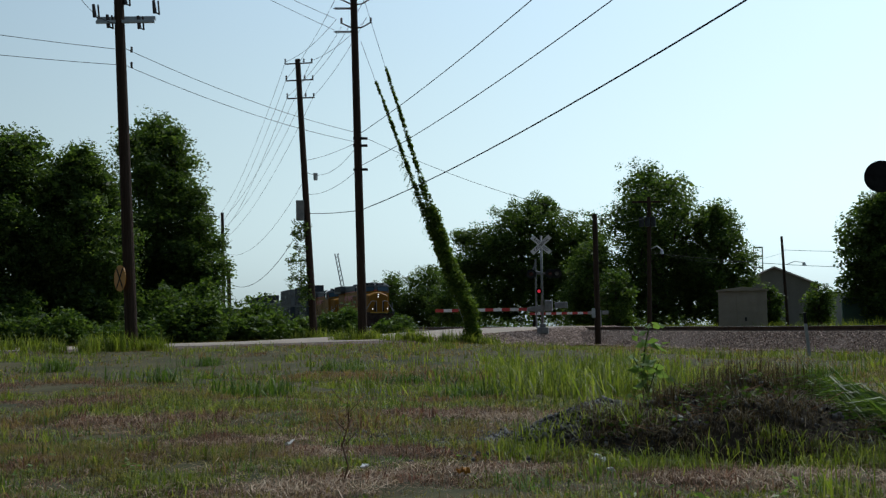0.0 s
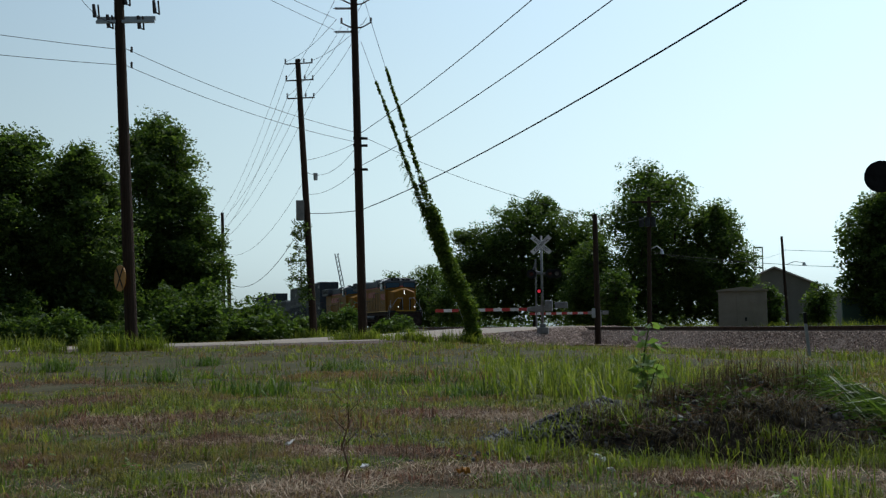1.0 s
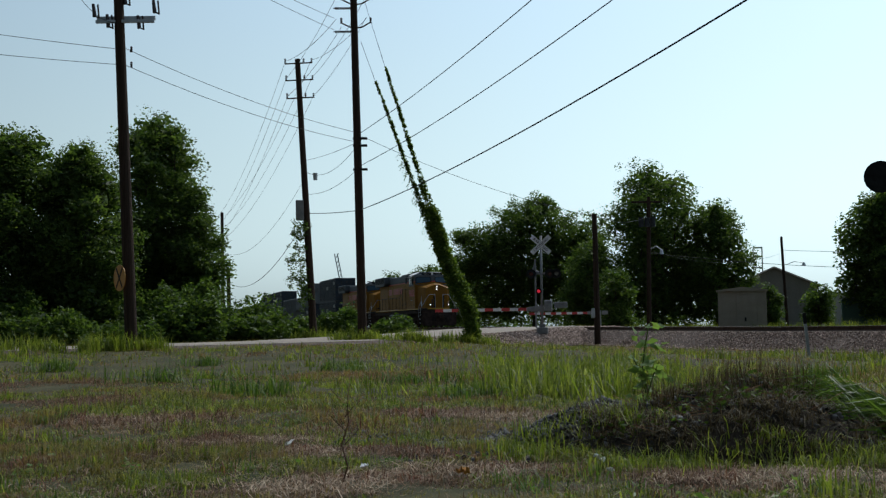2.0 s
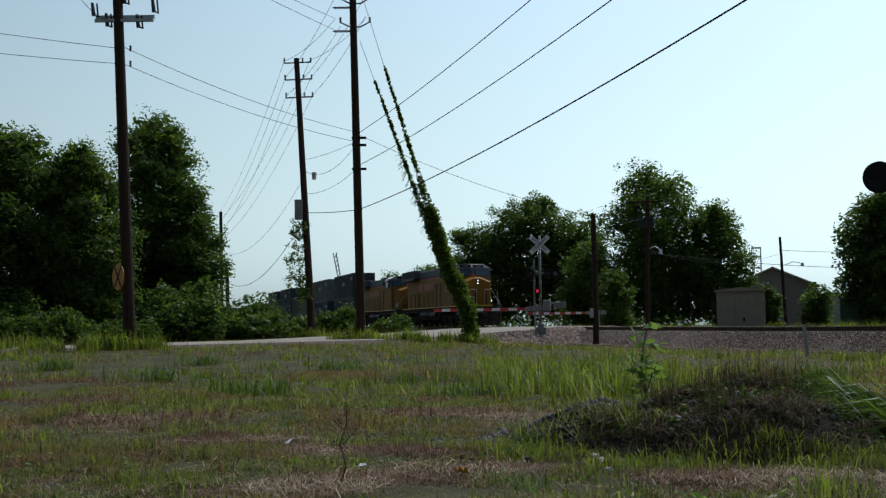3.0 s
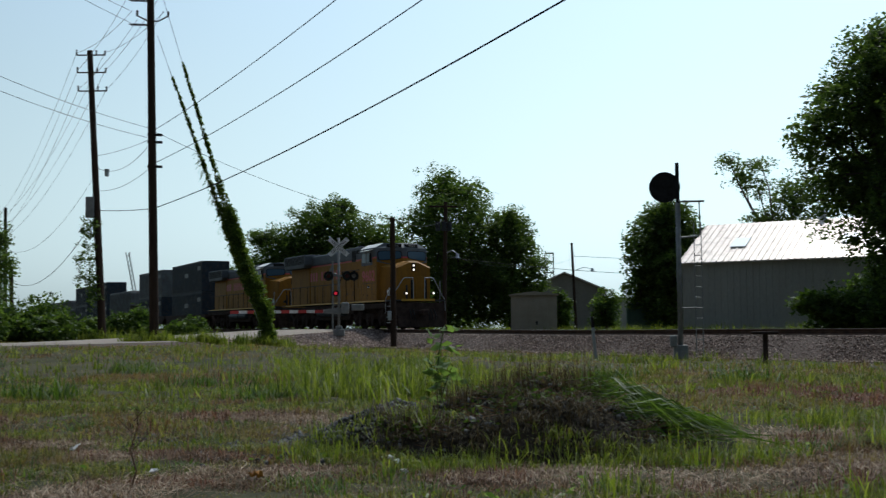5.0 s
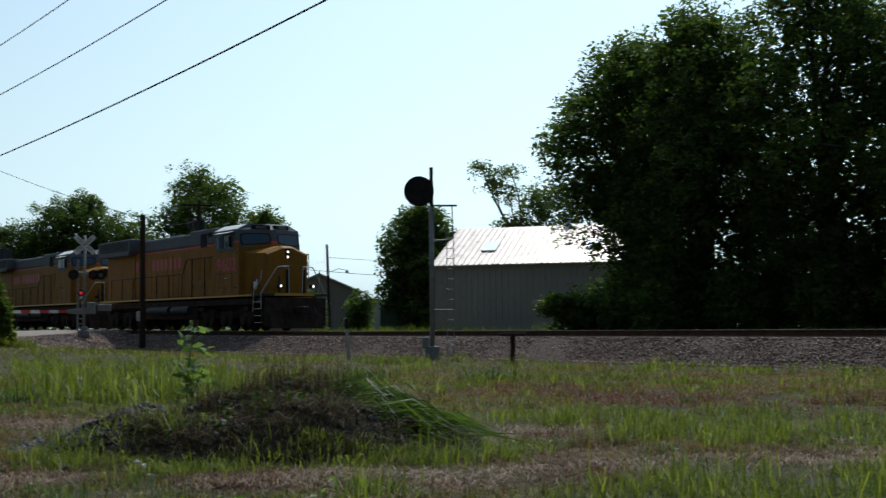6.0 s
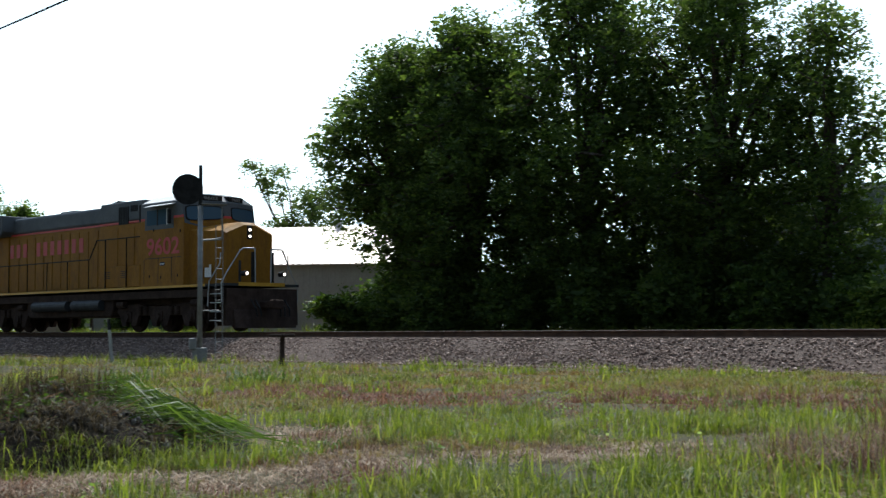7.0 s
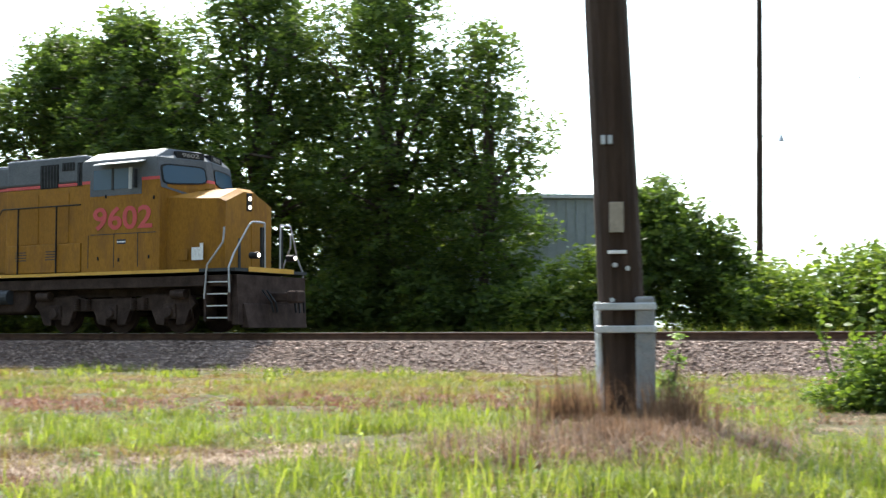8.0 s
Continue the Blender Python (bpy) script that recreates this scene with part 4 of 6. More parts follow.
# ---- level crossing ----
def crossing_signal(loc, rz, arm_len, label, full=True):
    t = thing("crossing_signal", label, "crossing signal", loc, rz, "level crossing signals")
    mast = part("mast", rod(B(), (0, 0, 0.25), (0, 0, 4.75), 0.065, 0.06, 14), M_SILVER, t, "", True)
    part("base", box(box(B(), -0.28, 0.28, -0.28, 0.28, -0.1, 0.22, 0.03), -0.16, 0.16, -0.16, 0.16, 0.22, 0.4, 0.03), M_SILVER, t, "cast footing")
    for ang, words in ((42, "RAILROAD"), (-42, "CROSSING")):
        bm = B()
        m = pose(0, -0.1 - (0.02 if ang < 0 else 0), 4.3, 0, ang, 0)
        bmesh.ops.create_cube(bm, size=1, matrix=m @ Matrix.Diagonal((1.22, 0.015, 0.23, 1)))
        blade = part("crossbuck_blade", bm, M_WHITE, t, "white crossbuck blade")
        text_part("lettering", words, 0.19, M_IRON, blade, m @ pose(0, -0.012, 0, 90, 0, 0), 0.002, "black lettering")
    part("lamp_arm", box(B(), -0.62, 0.62, -0.05, 0.03, 2.84, 2.92, 0.01), M_SILVER, t)
    for x in (-0.5, 0.42, 0.75):
        bm = B()
        rod(bm, (x, -0.14, 2.86), (x, -0.11, 2.86), 0.24, 0.24, 24)
        lamp = part("target_disc", bm, M_IRON, t, "black backing disc")
        part("lens", rod(B(), (x, -0.17, 2.86), (x, -0.141, 2.86), 0.1, 0.1, 20), M_SILVER if x > 0.7 else M_LENS, lamp)
        hood = B()
        for k in range(9):
            a0, a1 = math.pi * (k / 9), math.pi * ((k + 1) / 9)
            q = [hood.verts.new((x + 0.11 * math.cos(a), yy, 2.86 + 0.11 * math.sin(a))) for a, yy in ((a0, -0.141), (a1, -0.141), (a1, -0.36), (a0, -0.36))]
            hood.faces.new(q)
        part("hood", hood, M_IRON, lamp)
    lit = part("side_lamp", rod(B(), (-0.14, -0.2, 2.0), (-0.14, -0.05, 2.0), 0.15, 0.13, 18), M_IRON, t, "black side lamp")
    part("lens", rod(B(), (-0.14, -0.23, 2.0), (-0.14, -0.201, 2.0), 0.08, 0.08, 18), M_REDLAMP, lit, "glowing red lens")
    part("mechanism", box(B(), 0.12, 0.5, -0.25, 0.2, 1.0, 1.55, 0.04), M_SILVER, t, "silver gate motor box")
    part("counterweight", box(B(), 0.62, 1.25, -0.1, 0.1, 1.15, 1.45, 0.03), M_SILVER, t, "pale counterweight")
    part("second_post", rod(B(), (-0.3, 0, 0.2), (-0.3, 0, 3.6), 0.045, 0.045, 10), M_SILVER, t)
    part("post_tip", pipe(B(), [(-0.3, 0, 3.4), (-0.45, 0, 3.0), (-0.1, 0, 2.95)], 0.04), M_SILVER, t)
    return t


def gate(t, arm_len, z, n):
    """The lowered striped arm, as parts of its signal."""
    for k in range(n):
        x0, x1 = -0.35 - arm_len * k / n, -0.35 - arm_len * (k + 1) / n
        part("arm_stripe", box(B(), x1, x0, -0.03, 0.03, z - 0.075, z + 0.075), M_RED if k % 2 else M_WHITE, t, "red stripe" if k % 2 else "white stripe")
    part("arm_bracket", prism(B(), [(0.1, z - 0.16), (0.1, z + 0.2), (-0.75, z + 0.09), (-0.75, z - 0.09)], -0.06, 0.06, 0.01), M_SILVER, t)


cs = crossing_signal((5.0, 59.8, 0.72), -8, 5.2, "silver level crossing signal with crossbuck, lamps and lowered gate")
gate(cs, 5.0, 1.12, 12)
cs2 = thing("gate_stand", "far level crossing gate stand with a lowered striped arm", "crossing gate", (10.35, 79.3, 0.72), -8)
part("stand", box(B(), -0.14, 0.14, -0.14, 0.14, -0.1, 1.3, 0.03), M_SILVER, cs2)
part("counterweight", box(B(), 0.2, 0.6, -0.1, 0.1, 1.0, 1.25, 0.03), M_SILVER, cs2)
gate(cs2, 4.2, 1.12, 12)

# block signal with a round target, ladder and platform
bs = thing("block_signal", "silver railway block signal mast with a black round target", "railway signal", (12.43, 32.72, 0.05), -18)
part("mast", rod(B(), (0, 0, 0.3), (0, 0, 4.4), 0.075, 0.07, 14), M_SILVER, bs, "", True)
part("mast_top", rod(B(), (0, 0, 4.4), (0, 0, 5.55), 0.06, 0.055, 12), M_IRON, bs, "black upper mast")
part("base", box(box(B(), -0.2, 0.2, -0.2, 0.2, -0.1, 0.35, 0.03), -0.3, -0.1, -0.25, 0.05, 0.3, 0.62, 0.03), M_SILVER, bs, "cast base with junction box")
bm = rod(B(), (-0.36, -0.05, 4.85), (-0.36, 0.0, 4.85), 0.44, 0.44, 32)
tgt = part("target", bm, M_IRON, bs, "black round target disc")
part("lamp_housing", box(B(), -0.5, -0.1, 0.0, 0.42, 4.55, 5.1, 0.04), M_IRON, tgt)
part("platform", box(B(), 0.02, 0.75, -0.12, 0.25, 4.43, 4.45), M_SILVER, bs, "small grating platform")
bm = B()
pipe(bm, [(0.6, 0, 4.44), (0.62, 0, 3.5), (0.55, 0, 3.4)], 0.018, 6)
for x in (0.45, 0.65):
    rod(bm, (x, 0.2, 0.0), (x, 0.2, 3.85), 0.014, 0.014, 6)
for k in range(12):
    rod(bm, (0.45, 0.2, 0.2 + k * 0.3), (0.65, 0.2, 0.2 + k * 0.3), 0.011, 0.011, 6)
rod(bm, (0, 0, 3.4), (0.55, 0.2, 3.45), 0.03, 0.03, 6)
rod(bm, (0, 0, 1.4), (0.55, 0.2, 1.4), 0.02, 0.02, 6)
part("ladder", bm, M_SILVER, bs, "thin steel ladder")

mk = thing("marker_post", "leaning white marker post with a black cap", "post", (10.45, 34.45, 0.0), 0)
part("post", box(B(), -0.04, 0.04, -0.04, 0.04, -0.1, 0.92, 0.01), M_CABROOF, mk)
part("cap", box(B(), -0.043, 0.043, -0.043, 0.043, 0.92, 1.24, 0.01), M_IRON, mk, "black cap")
mk.matrix_world = pose(10.45, 34.45, 0.0, 0, -5, 0)
rb_ = thing("relay_post", "dark trackside post with a flat box on top", "post", (12.5, 27.3, 0.1), TRACK_RZ)
part("post", box(B(), -0.04, 0.04, -0.05, 0.05, -0.2, 0.62, 0.01), M_TRUCK, rb_)
part("cap", box(B(), -0.28, 0.28, -0.2, 0.2, 0.62, 0.69, 0.02), M_TRUCK, rb_)


# ---- buildings ----
def ribbed(bm, x0, x1, y, z0, z1, pitch=0.3, depth=0.03):
    x = x0
    while x < x1 - 0.01:
        box(bm, x, x + 0.05, y - depth, y, z0, z1)
        x += pitch
    return bm


shed = thing("steel_shed", "pale steel shed with a ribbed pitched metal roof", "shed", (20.75, 54.2, 0.75), -40)
W_, L_, HE, HR = 8.5, 10.5, 3.15, 5.2
bm = prism(B(), [(0, 0), (0, HE), (L_, HE), (L_, 0)], 0.0, W_)
part("wall", bm, M_SHED, shed)
part("wall_rib", ribbed(B(), 0.0, L_, -0.002, 0, HE, 0.3, 0.025), M_SHED, shed)
bm = B()
for y0, y1, z0, z1 in ((-0.2, W_ / 2, HE - 0.05, HR), (W_ + 0.2, W_ / 2, HE - 0.05, HR)):
    vs = [bm.verts.new(p) for p in ((-0.15, y0, z0), (L_ + 0.15, y0, z0), (L_ + 0.15, y1, z1), (-0.15, y1, z1))]
    ws = [bm.verts.new((v.co.x, v.co.y, v.co.z + 0.06)) for v in vs]
    bm.faces.new(vs)
    bm.faces.new(ws[::-1])
    for i in range(4):
        bm.faces.new((vs[i], ws[i], ws[(i + 1) % 4], vs[(i + 1) % 4]))
bmesh.ops.recalc_face_normals(bm, faces=bm.faces[:])
roof = part("roof", bm, M_SHEDROOF, shed, "sunlit ribbed metal roof")
bm = B()
sl = math.atan2(HR - HE + 0.05, W_ / 2 + 0.2)
sn = math.hypot(HR - HE + 0.05, W_ / 2 + 0.2)
x = -0.1
while x < L_ + 0.1:
    m = Matrix.Translation((x, (W_ / 2 - 0.2) / 2, (HE - 0.05 + HR) / 2 + 0.075)) @ Matrix.Rotation(sl, 4, "X")
    bmesh.ops.create_cube(bm, size=1, matrix=m @ Matrix.Diagonal((0.05, sn, 0.04, 1)))
    x += 0.3
part("roof_rib", bm, M_SHEDROOF, roof)
for xx in (2.3, 7.4):
    bm = B()
    m = Matrix.Translation((xx, 1.75, HE - 0.05 + 1.95 * math.tan(sl) + 0.12)) @ Matrix.Rotation(sl, 4, "X")
    bmesh.ops.create_cube(bm, size=1, matrix=m @ Matrix.Diagonal((0.75, 1.1, 0.05, 1)))
    part("skylight", bm, M_SKYLIGHT, roof, "white translucent skylight")
bm = B()
for x in (0.0, L_):
    fs = bm.faces.new([bm.verts.new((x + (-0.02 if x == 0 else 0.02), y, z)) for y, z in ((0, HE), (W_ / 2, HR), (W_, HE))])
part("gable", bm, M_SHED, shed)
part("ridge_vent", box(rod(B(), (5.6, W_ / 2, HR), (5.6, W_ / 2, HR + 0.35), 0.16, 0.16, 12), 5.4, 5.8, W_ / 2 - 0.2, W_ / 2 + 0.2, HR + 0.3, HR + 0.42, 0.03), M_STEEL, roof)

bung = thing("signal_bungalow", "tan metal trackside equipment cabinet with a low pitched roof", "cabinet", (14.75, 64.3, 0.5), -13.5)
part("body", box(B(), 0, 2.5, 0, 1.9, 0, 2.2, 0.02), M_TAN, bung)
part("roof", prism(B(), [(-0.1, 2.2), (2.6, 2.2), (2.6, 2.26), (1.25, 2.42), (-0.1, 2.26)], -0.1, 2.0), M_TAN, bung, "pale pitched roof")
part("door", box(B(), 0.95, 2.0, -0.03, 0.0, 0.15, 2.0, 0.01), M_TAN, bung)
part("lock", box(B(), 1.35, 1.45, -0.06, -0.03, 0.6, 0.8, 0.01), M_IRON, bung)

wh = thing("warehouse", "distant grey steel warehouse with a gable end", "building", (30.5, 126, 0.5), -15)
part("wall", prism(B(), [(0, 0), (0, 4.4), (4.2, 6.2), (8.4, 4.4), (8.4, 0)], 0, 18), M_DRAB, wh)
bm = B()
for pts in (((-0.2, 4.33), (4.2, 6.25), (4.2, 6.4), (-0.2, 4.48)), ((4.2, 6.25), (8.6, 4.33), (8.6, 4.48), (4.2, 6.4))):
    prism(bm, list(pts), -0.3, 18.3)
part("roof", bm, M_SHEDROOF, wh)
part("door", box(B(), 3.2, 5.2, -0.06, 0.0, 0, 2.9, 0.01), M_DRAB, wh)
wh2 = thing("pale_annex", "pale flat-roofed annex beyond the trees", "building", (38.6, 124, 0.5), -15)
part("wall", box(B(), 0, 4.0, 0, 6, 0, 3.4), M_SHED, wh2)
part("roof", box(B(), -0.1, 4.1, -0.1, 6.1, 3.4, 3.55), M_STEEL, wh2)

gb = thing("grey_building", "grey-blue ribbed metal building behind the trees", "building", (30.0, 33.0, 0.5), -41)
GL = 12.5
part("wall", box(B(), 0, GL, 0, 8, 0, 5.3), M_BLUESHEET, gb)
part("wall_rib", ribbed(B(), 0, GL, -0.002, 0, 5.3, 0.38, 0.035), M_BLUESHEET, gb)
part("roof", prism(B(), [(-0.15, 5.3), (GL + 0.15, 5.3), (GL + 0.15, 5.45), (-0.15, 5.45)], -0.15, 8.15), M_STEEL, gb, "thin metal roof edge")

tk = thing("green_tank", "dark green storage container beyond the track", "container", (26.6, 80.2, 0.5), -17)
part("body", box(B(), 0, 2.9, 0, 2.2, 0.15, 2.05, 0.12), M_GREENPAINT, tk)
part("lid", box(B(), -0.05, 2.95, -0.05, 2.25, 2.05, 2.13, 0.03), M_SILVER, tk, "pale lid edge")
part("skid", box(box(B(), 0.2, 0.5, 0, 2.2, 0, 0.16), 2.4, 2.7, 0, 2.2, 0, 0.16), M_IRON, tk)

cr = thing("crane", "distant lattice crane boom above the horizon", "crane", (-24, 299, 0), 0)
bm = B()
boom = [(0.6, 0, 1.5), (-0.2, 0, 11.0), (-1.9, 0, 20.0)]
for o in (-0.35, 0.35):
    pipe(bm, [(x + o, y, z) for x, y, z in boom], 0.14, 6)
for k in range(14):
    z = 2 + k * 1.3
    rod(bm, (0.6 - z * 0.11 - 0.35, 0, z), (0.6 - (z + 1.2) * 0.11 + 0.35, 0, z + 1.2), 0.1, 0.1, 5)
part("boom", bm, M_STEEL, cr)
part("cab", box(box(B(), -2, 2, -1.5, 1.5, 0.8, 3.4, 0.1), -2.4, 2.4, -1.6, 1.6, 0, 0.8, 0.1), M_DGREY, cr)
tw = thing("lattice_tower", "distant square lattice tower", "tower", (63.7, 241.7, 0.3), -14)
bm = B()
for x in (-0.85, 0.85):
    for y in (-0.8, 0.8):
        rod(bm, (x, y, 0), (x, y, 16), 0.12, 0.12, 6)
for z in (4, 8, 12, 14.2, 16):
    for y in (-0.8, 0.8):
        rod(bm, (-0.85, y, z), (0.85, y, z), 0.12, 0.12, 6)
    for x in (-0.85, 0.85):
        rod(bm, (x, -0.8, z), (x, 0.8, z), 0.12, 0.12, 6)
part("frame", bm, M_SILVER, tw)


# ---- the train ----
WHEEL_R = 0.53


def wheelset(parent, x):
    bm = B()
    for y in (-0.78, 0.78):
        rod(bm, (0, y - 0.065, 0), (0, y + 0.065, 0), WHEEL_R, WHEEL_R, 28)
        rod(bm, (0, y - 0.09 * (1 if y < 0 else -1), 0), (0, y + 0.03, 0), 0.2, 0.2, 12)
    rod(bm, (0, -0.9, 0), (0, 0.9, 0), 0.09, 0.09, 10)
    for k in range(3):
        a = k * 2.094
        for y in (-0.85, 0.85):
            rod(bm, (0.3 * math.cos(a), y - 0.012, 0.3 * math.sin(a)), (0.3 * math.cos(a), y + 0.012, 0.3 * math.sin(a)), 0.07, 0.07, 8)
    ob = part("wheelset", bm, M_TRUCK, parent, "steel wheelset")
    ob.location = (x, 0, WHEEL_R)
    return ob


def truck(parent, xc):
    """Three-axle truck: two cast side frames with legs at the axles, springs, brake gear and wheelsets."""
    outline = [(-2.75, 0.72), (-2.6, 0.94), (-1.3, 1.0), (-0.9, 0.9), (0.9, 0.9), (1.3, 1.0), (2.6, 0.94), (2.75, 0.72)]
    for dx in (1.95, 0, -1.95):
        outline += [(dx + 0.62, 0.58), (dx + 0.46, 0.22), (dx + 0.2, 0.2), (dx + 0.17, 0.36), (dx - 0.17, 0.36), (dx - 0.2, 0.2), (dx - 0.46, 0.22), (dx - 0.62, 0.58)]
    for sgn in (-1, 1):
        frame_ = part("truck_frame", prism(B(), [(xc + x, z) for x, z in outline], sgn * 1.14 - 0.08, sgn * 1.14 + 0.08, 0.02), M_TRUCK, parent, "grimy cast truck side frame")
        for dx in (-1.95, 0, 1.95):
            part("axle_box", rod(box(B(), xc + dx - 0.2, xc + dx + 0.2, sgn * 1.2, sgn * 1.27, 0.36, 0.74, 0.03), (xc + dx, sgn * 1.25, WHEEL_R), (xc + dx, sgn * 1.34, WHEEL_R), 0.15, 0.12, 14), M_TRUCK, frame_)
        for dx in (-1.15, 0.78, -0.78, 1.15):
            spring = B()
            for q in range(5):
                rod(spring, (xc + dx, sgn * 1.26, 0.62 + q * 0.06), (xc + dx, sgn * 1.26, 0.655 + q * 0.06), 0.085, 0.085, 10)
            part("spring", spring, M_TRUCK, frame_)
        for dx in (-2.3, 2.3):
            part("brake_cylinder", rod(B(), (xc + dx - 0.22, sgn * 1.3, 0.98), (xc + dx + 0.22, sgn * 1.3, 0.98), 0.12, 0.12, 12), M_TRUCK, frame_)
        part("sand_pipe", pipe(B(), [(xc + 2.55, sgn * 1.22, 1.1), (xc + 2.62, sgn * 1.2, 0.6), (xc + 2.5, sgn * 0.95, 0.15)], 0.025, 6), M_TRUCK, frame_)
    return [wheelset(parent, xc + dx) for dx in (-1.95, 0, 1.95)]


def rounded(corners, r=0.22, n=4):
    """Corners of a polygon rounded off, r as a share of each side."""
    out = []
    for i, c in enumerate(corners):
        c, a, b = np.array(c), np.array(corners[i - 1]), np.array(corners[(i + 1) % len(corners)])
        p, q = c + (a - c) * r, c + (b - c) * r
        for t in np.linspace(0, 1, n):
            out.append((1 - t) ** 2 * p + 2 * t * (1 - t) * c + t * t * q)
    return out


def slab(front, back):
    """A closed plate between two loops of equal count."""
    bm = B()
    f = [bm.verts.new(p) for p in front]
    g = [bm.verts.new(p) for p in back]
    bm.faces.new(f)
    bm.faces.new(g[::-1])
    for i in range(len(f)):
        bm.faces.new((f[i], g[i], g[(i + 1) % len(f)], f[(i + 1) % len(f)]))
    bmesh.ops.recalc_face_normals(bm, faces=bm.faces[:])
    return bm


def loft(rings):
    """Rings of equal count joined and capped."""
    bm = B()
    vs = [[bm.verts.new(p) for p in r] for r in rings]
    n = len(rings[0])
    for a, b in zip(vs, vs[1:]):
        for i in range(n):
            bm.faces.new((a[i], a[(i + 1) % n], b[(i + 1) % n], b[i]))
    bm.faces.new(vs[0])
    bm.faces.new(vs[-1])
    bmesh.ops.recalc_face_normals(bm, faces=bm.faces[:])
    return bm


def locomotive(number, label, lead):
    t = thing("locomotive", label, "locomotive", (0, 0, 0), 0, "locomotives of the train")
    HW = 1.5
    part("underframe", box(box(B(), -21.3, -1.0, -1.45, 1.45, 1.15, 1.42, 0.02), -20.5, -2.2, -0.9, 0.9, 0.95, 1.2), M_TRUCK, t)
    part("walkway", box(B(), -21.3, -1.0, -1.53, 1.53, 1.42, 1.50), M_DGREY, t)
    for sgn in (-1, 1):
        part("sill_stripe", box(B(), -20.4, -2.1, sgn * 1.53, sgn * 1.545, 1.42, 1.50), M_SILL, t, "bright yellow sill stripe")
    part("front_stripe", box(B(), -1.0, -0.975, -1.0, 0.9, 1.42, 1.54), M_SILL, t, "bright yellow sill stripe")
    # pilot and plough
    bm = prism(B(), [(-1.15, 0.2), (-0.95, 0.2), (-1.0, 1.42), (-1.15, 1.42)], -1.45, 1.45, 0.01)
    prism(bm, [(-1.0, 0.14), (-0.78, 0.12), (-0.93, 0.72), (-1.0, 0.72)], -1.25, 1.25, 0.02)
    part("pilot", bm, M_TRUCK, t, "dark snow plough pilot")
    part("coupler", box(box(B(), -1.0, -0.35, -0.13, 0.13, 0.78, 1.0, 0.03), -0.45, -0.12, -0.19, 0.19, 0.74, 1.04, 0.05), M_TRUCK, t)
    for y in (-0.6, -0.42, 0.42, 0.6, 0.8):
        part("air_hose", pipe(B(), [(-0.86, y, 1.05), (-0.6, y, 0.75), (-0.55, y * 0.95, 0.5)], 0.028, 6), M_IRON, t)
    for sgn in (-1, 1):
        for k in range(4):
            part("step_tread", box(B(), -1.86, -1.22, sgn * 1.52, sgn * 1.15, 0.36 + k * 0.29, 0.39 + k * 0.29), M_STEEL, t, "light steel step tread")
        for x0, x1 in ((-1.94, -1.88), (-1.22, -1.16)):
            part("step_side", box(B(), x0, x1, sgn * 1.53, sgn * 1.1, 0.3, 1.42), M_TRUCK, t)
        bm = pipe(B(), [(-1.90, sgn * 1.57, 0.76), (-1.82, sgn * 1.57, 1.58), (-1.45, sgn * 1.42, 2.14), (-1.43, sgn * 1.40, 2.51)], 0.024, 8)
        part("front_handrail", bm, M_CABROOF, t, "pale grey grab rail")
        bm = pipe(B(), [(-1.13, sgn * 1.57, 0.9), (-1.16, sgn * 1.57, 1.5), (-1.18, sgn * 1.35, 1.85), (-1.06, sgn * 0.9, 2.58), (-1.02, sgn * 0.8, 2.66), (-1.0, sgn * 0.34, 2.66), (-1.0, sgn * 0.32, 1.5)], 0.024, 8)
        part("front_handrail", bm, M_CABROOF, t, "pale grey grab rail")
        part("deck_post", box(B(), -1.06, -1.0, sgn * 0.34, sgn * 0.46, 1.5, 2.55, 0.01), M_IRON, t, "dark deck post")
    # nose
    def nose_ring(x, w, zt, zs, wt):
        return [(x, -w, 1.5), (x, -w, zs), (x, -wt, zt), (x, wt, zt), (x, w, zs), (x, w, 1.5)]
    bm = B()
    rings_ = [[bm.verts.new(p) for p in nose_ring(*a)] for a in ((-3.5, 1.34, 3.56, 3.36, 0.34), (-2.7, 1.17, 3.60, 3.30, 0.30), (-1.9, 1.02, 3.60, 3.28, 0.26), (-1.74, 0.96, 3.50, 3.20, 0.22))]
    for a, b in zip(rings_, rings_[1:]):
        for i in range(6):
            bm.faces.new((a[i], a[(i + 1) % 6], b[(i + 1) % 6], b[i]))
    bm.faces.new(rings_[-1])
    bmesh.ops.recalc_face_normals(bm, faces=bm.faces[:])
    nose = part("nose", bm, M_YELLOW, t, "yellow tapered nose")
    part("nose_door", box(B(), -1.76, -1.725, 0.1, 0.62, 1.55, 2.75, 0.01), M_YELLOW, nose)
    part("nose_slot", box(B(), -1.76, -1.72, -0.45, -0.36, 1.55, 2.3), M_DGREY, nose, "dark vertical slot")
    part("headlamp_plate", box(B(), -1.80, -1.72, -0.11, 0.11, 3.02, 3.48, 0.02), M_IRON, nose, "black headlamp plate")
    for z in (3.34, 3.12):
        part("headlamp", rod(B(), (-1.725, 0, z), (-1.70, 0, z), 0.05, 0.05, 16), M_HEADLAMP, nose, "lit headlamp" ) if lead else None
    for y in (-0.78, 0.78):
        d = part("ditch_lamp_housing", rod(B(), (-1.1, y, 1.83), (-0.85, y, 1.83), 0.085, 0.09, 14), M_IRON, t)
        if lead:
            part("ditch_lamp", rod(B(), (-0.852, y, 1.83), (-0.835, y, 1.83), 0.05, 0.05, 14), M_HEADLAMP, d, "lit ditch lamp")
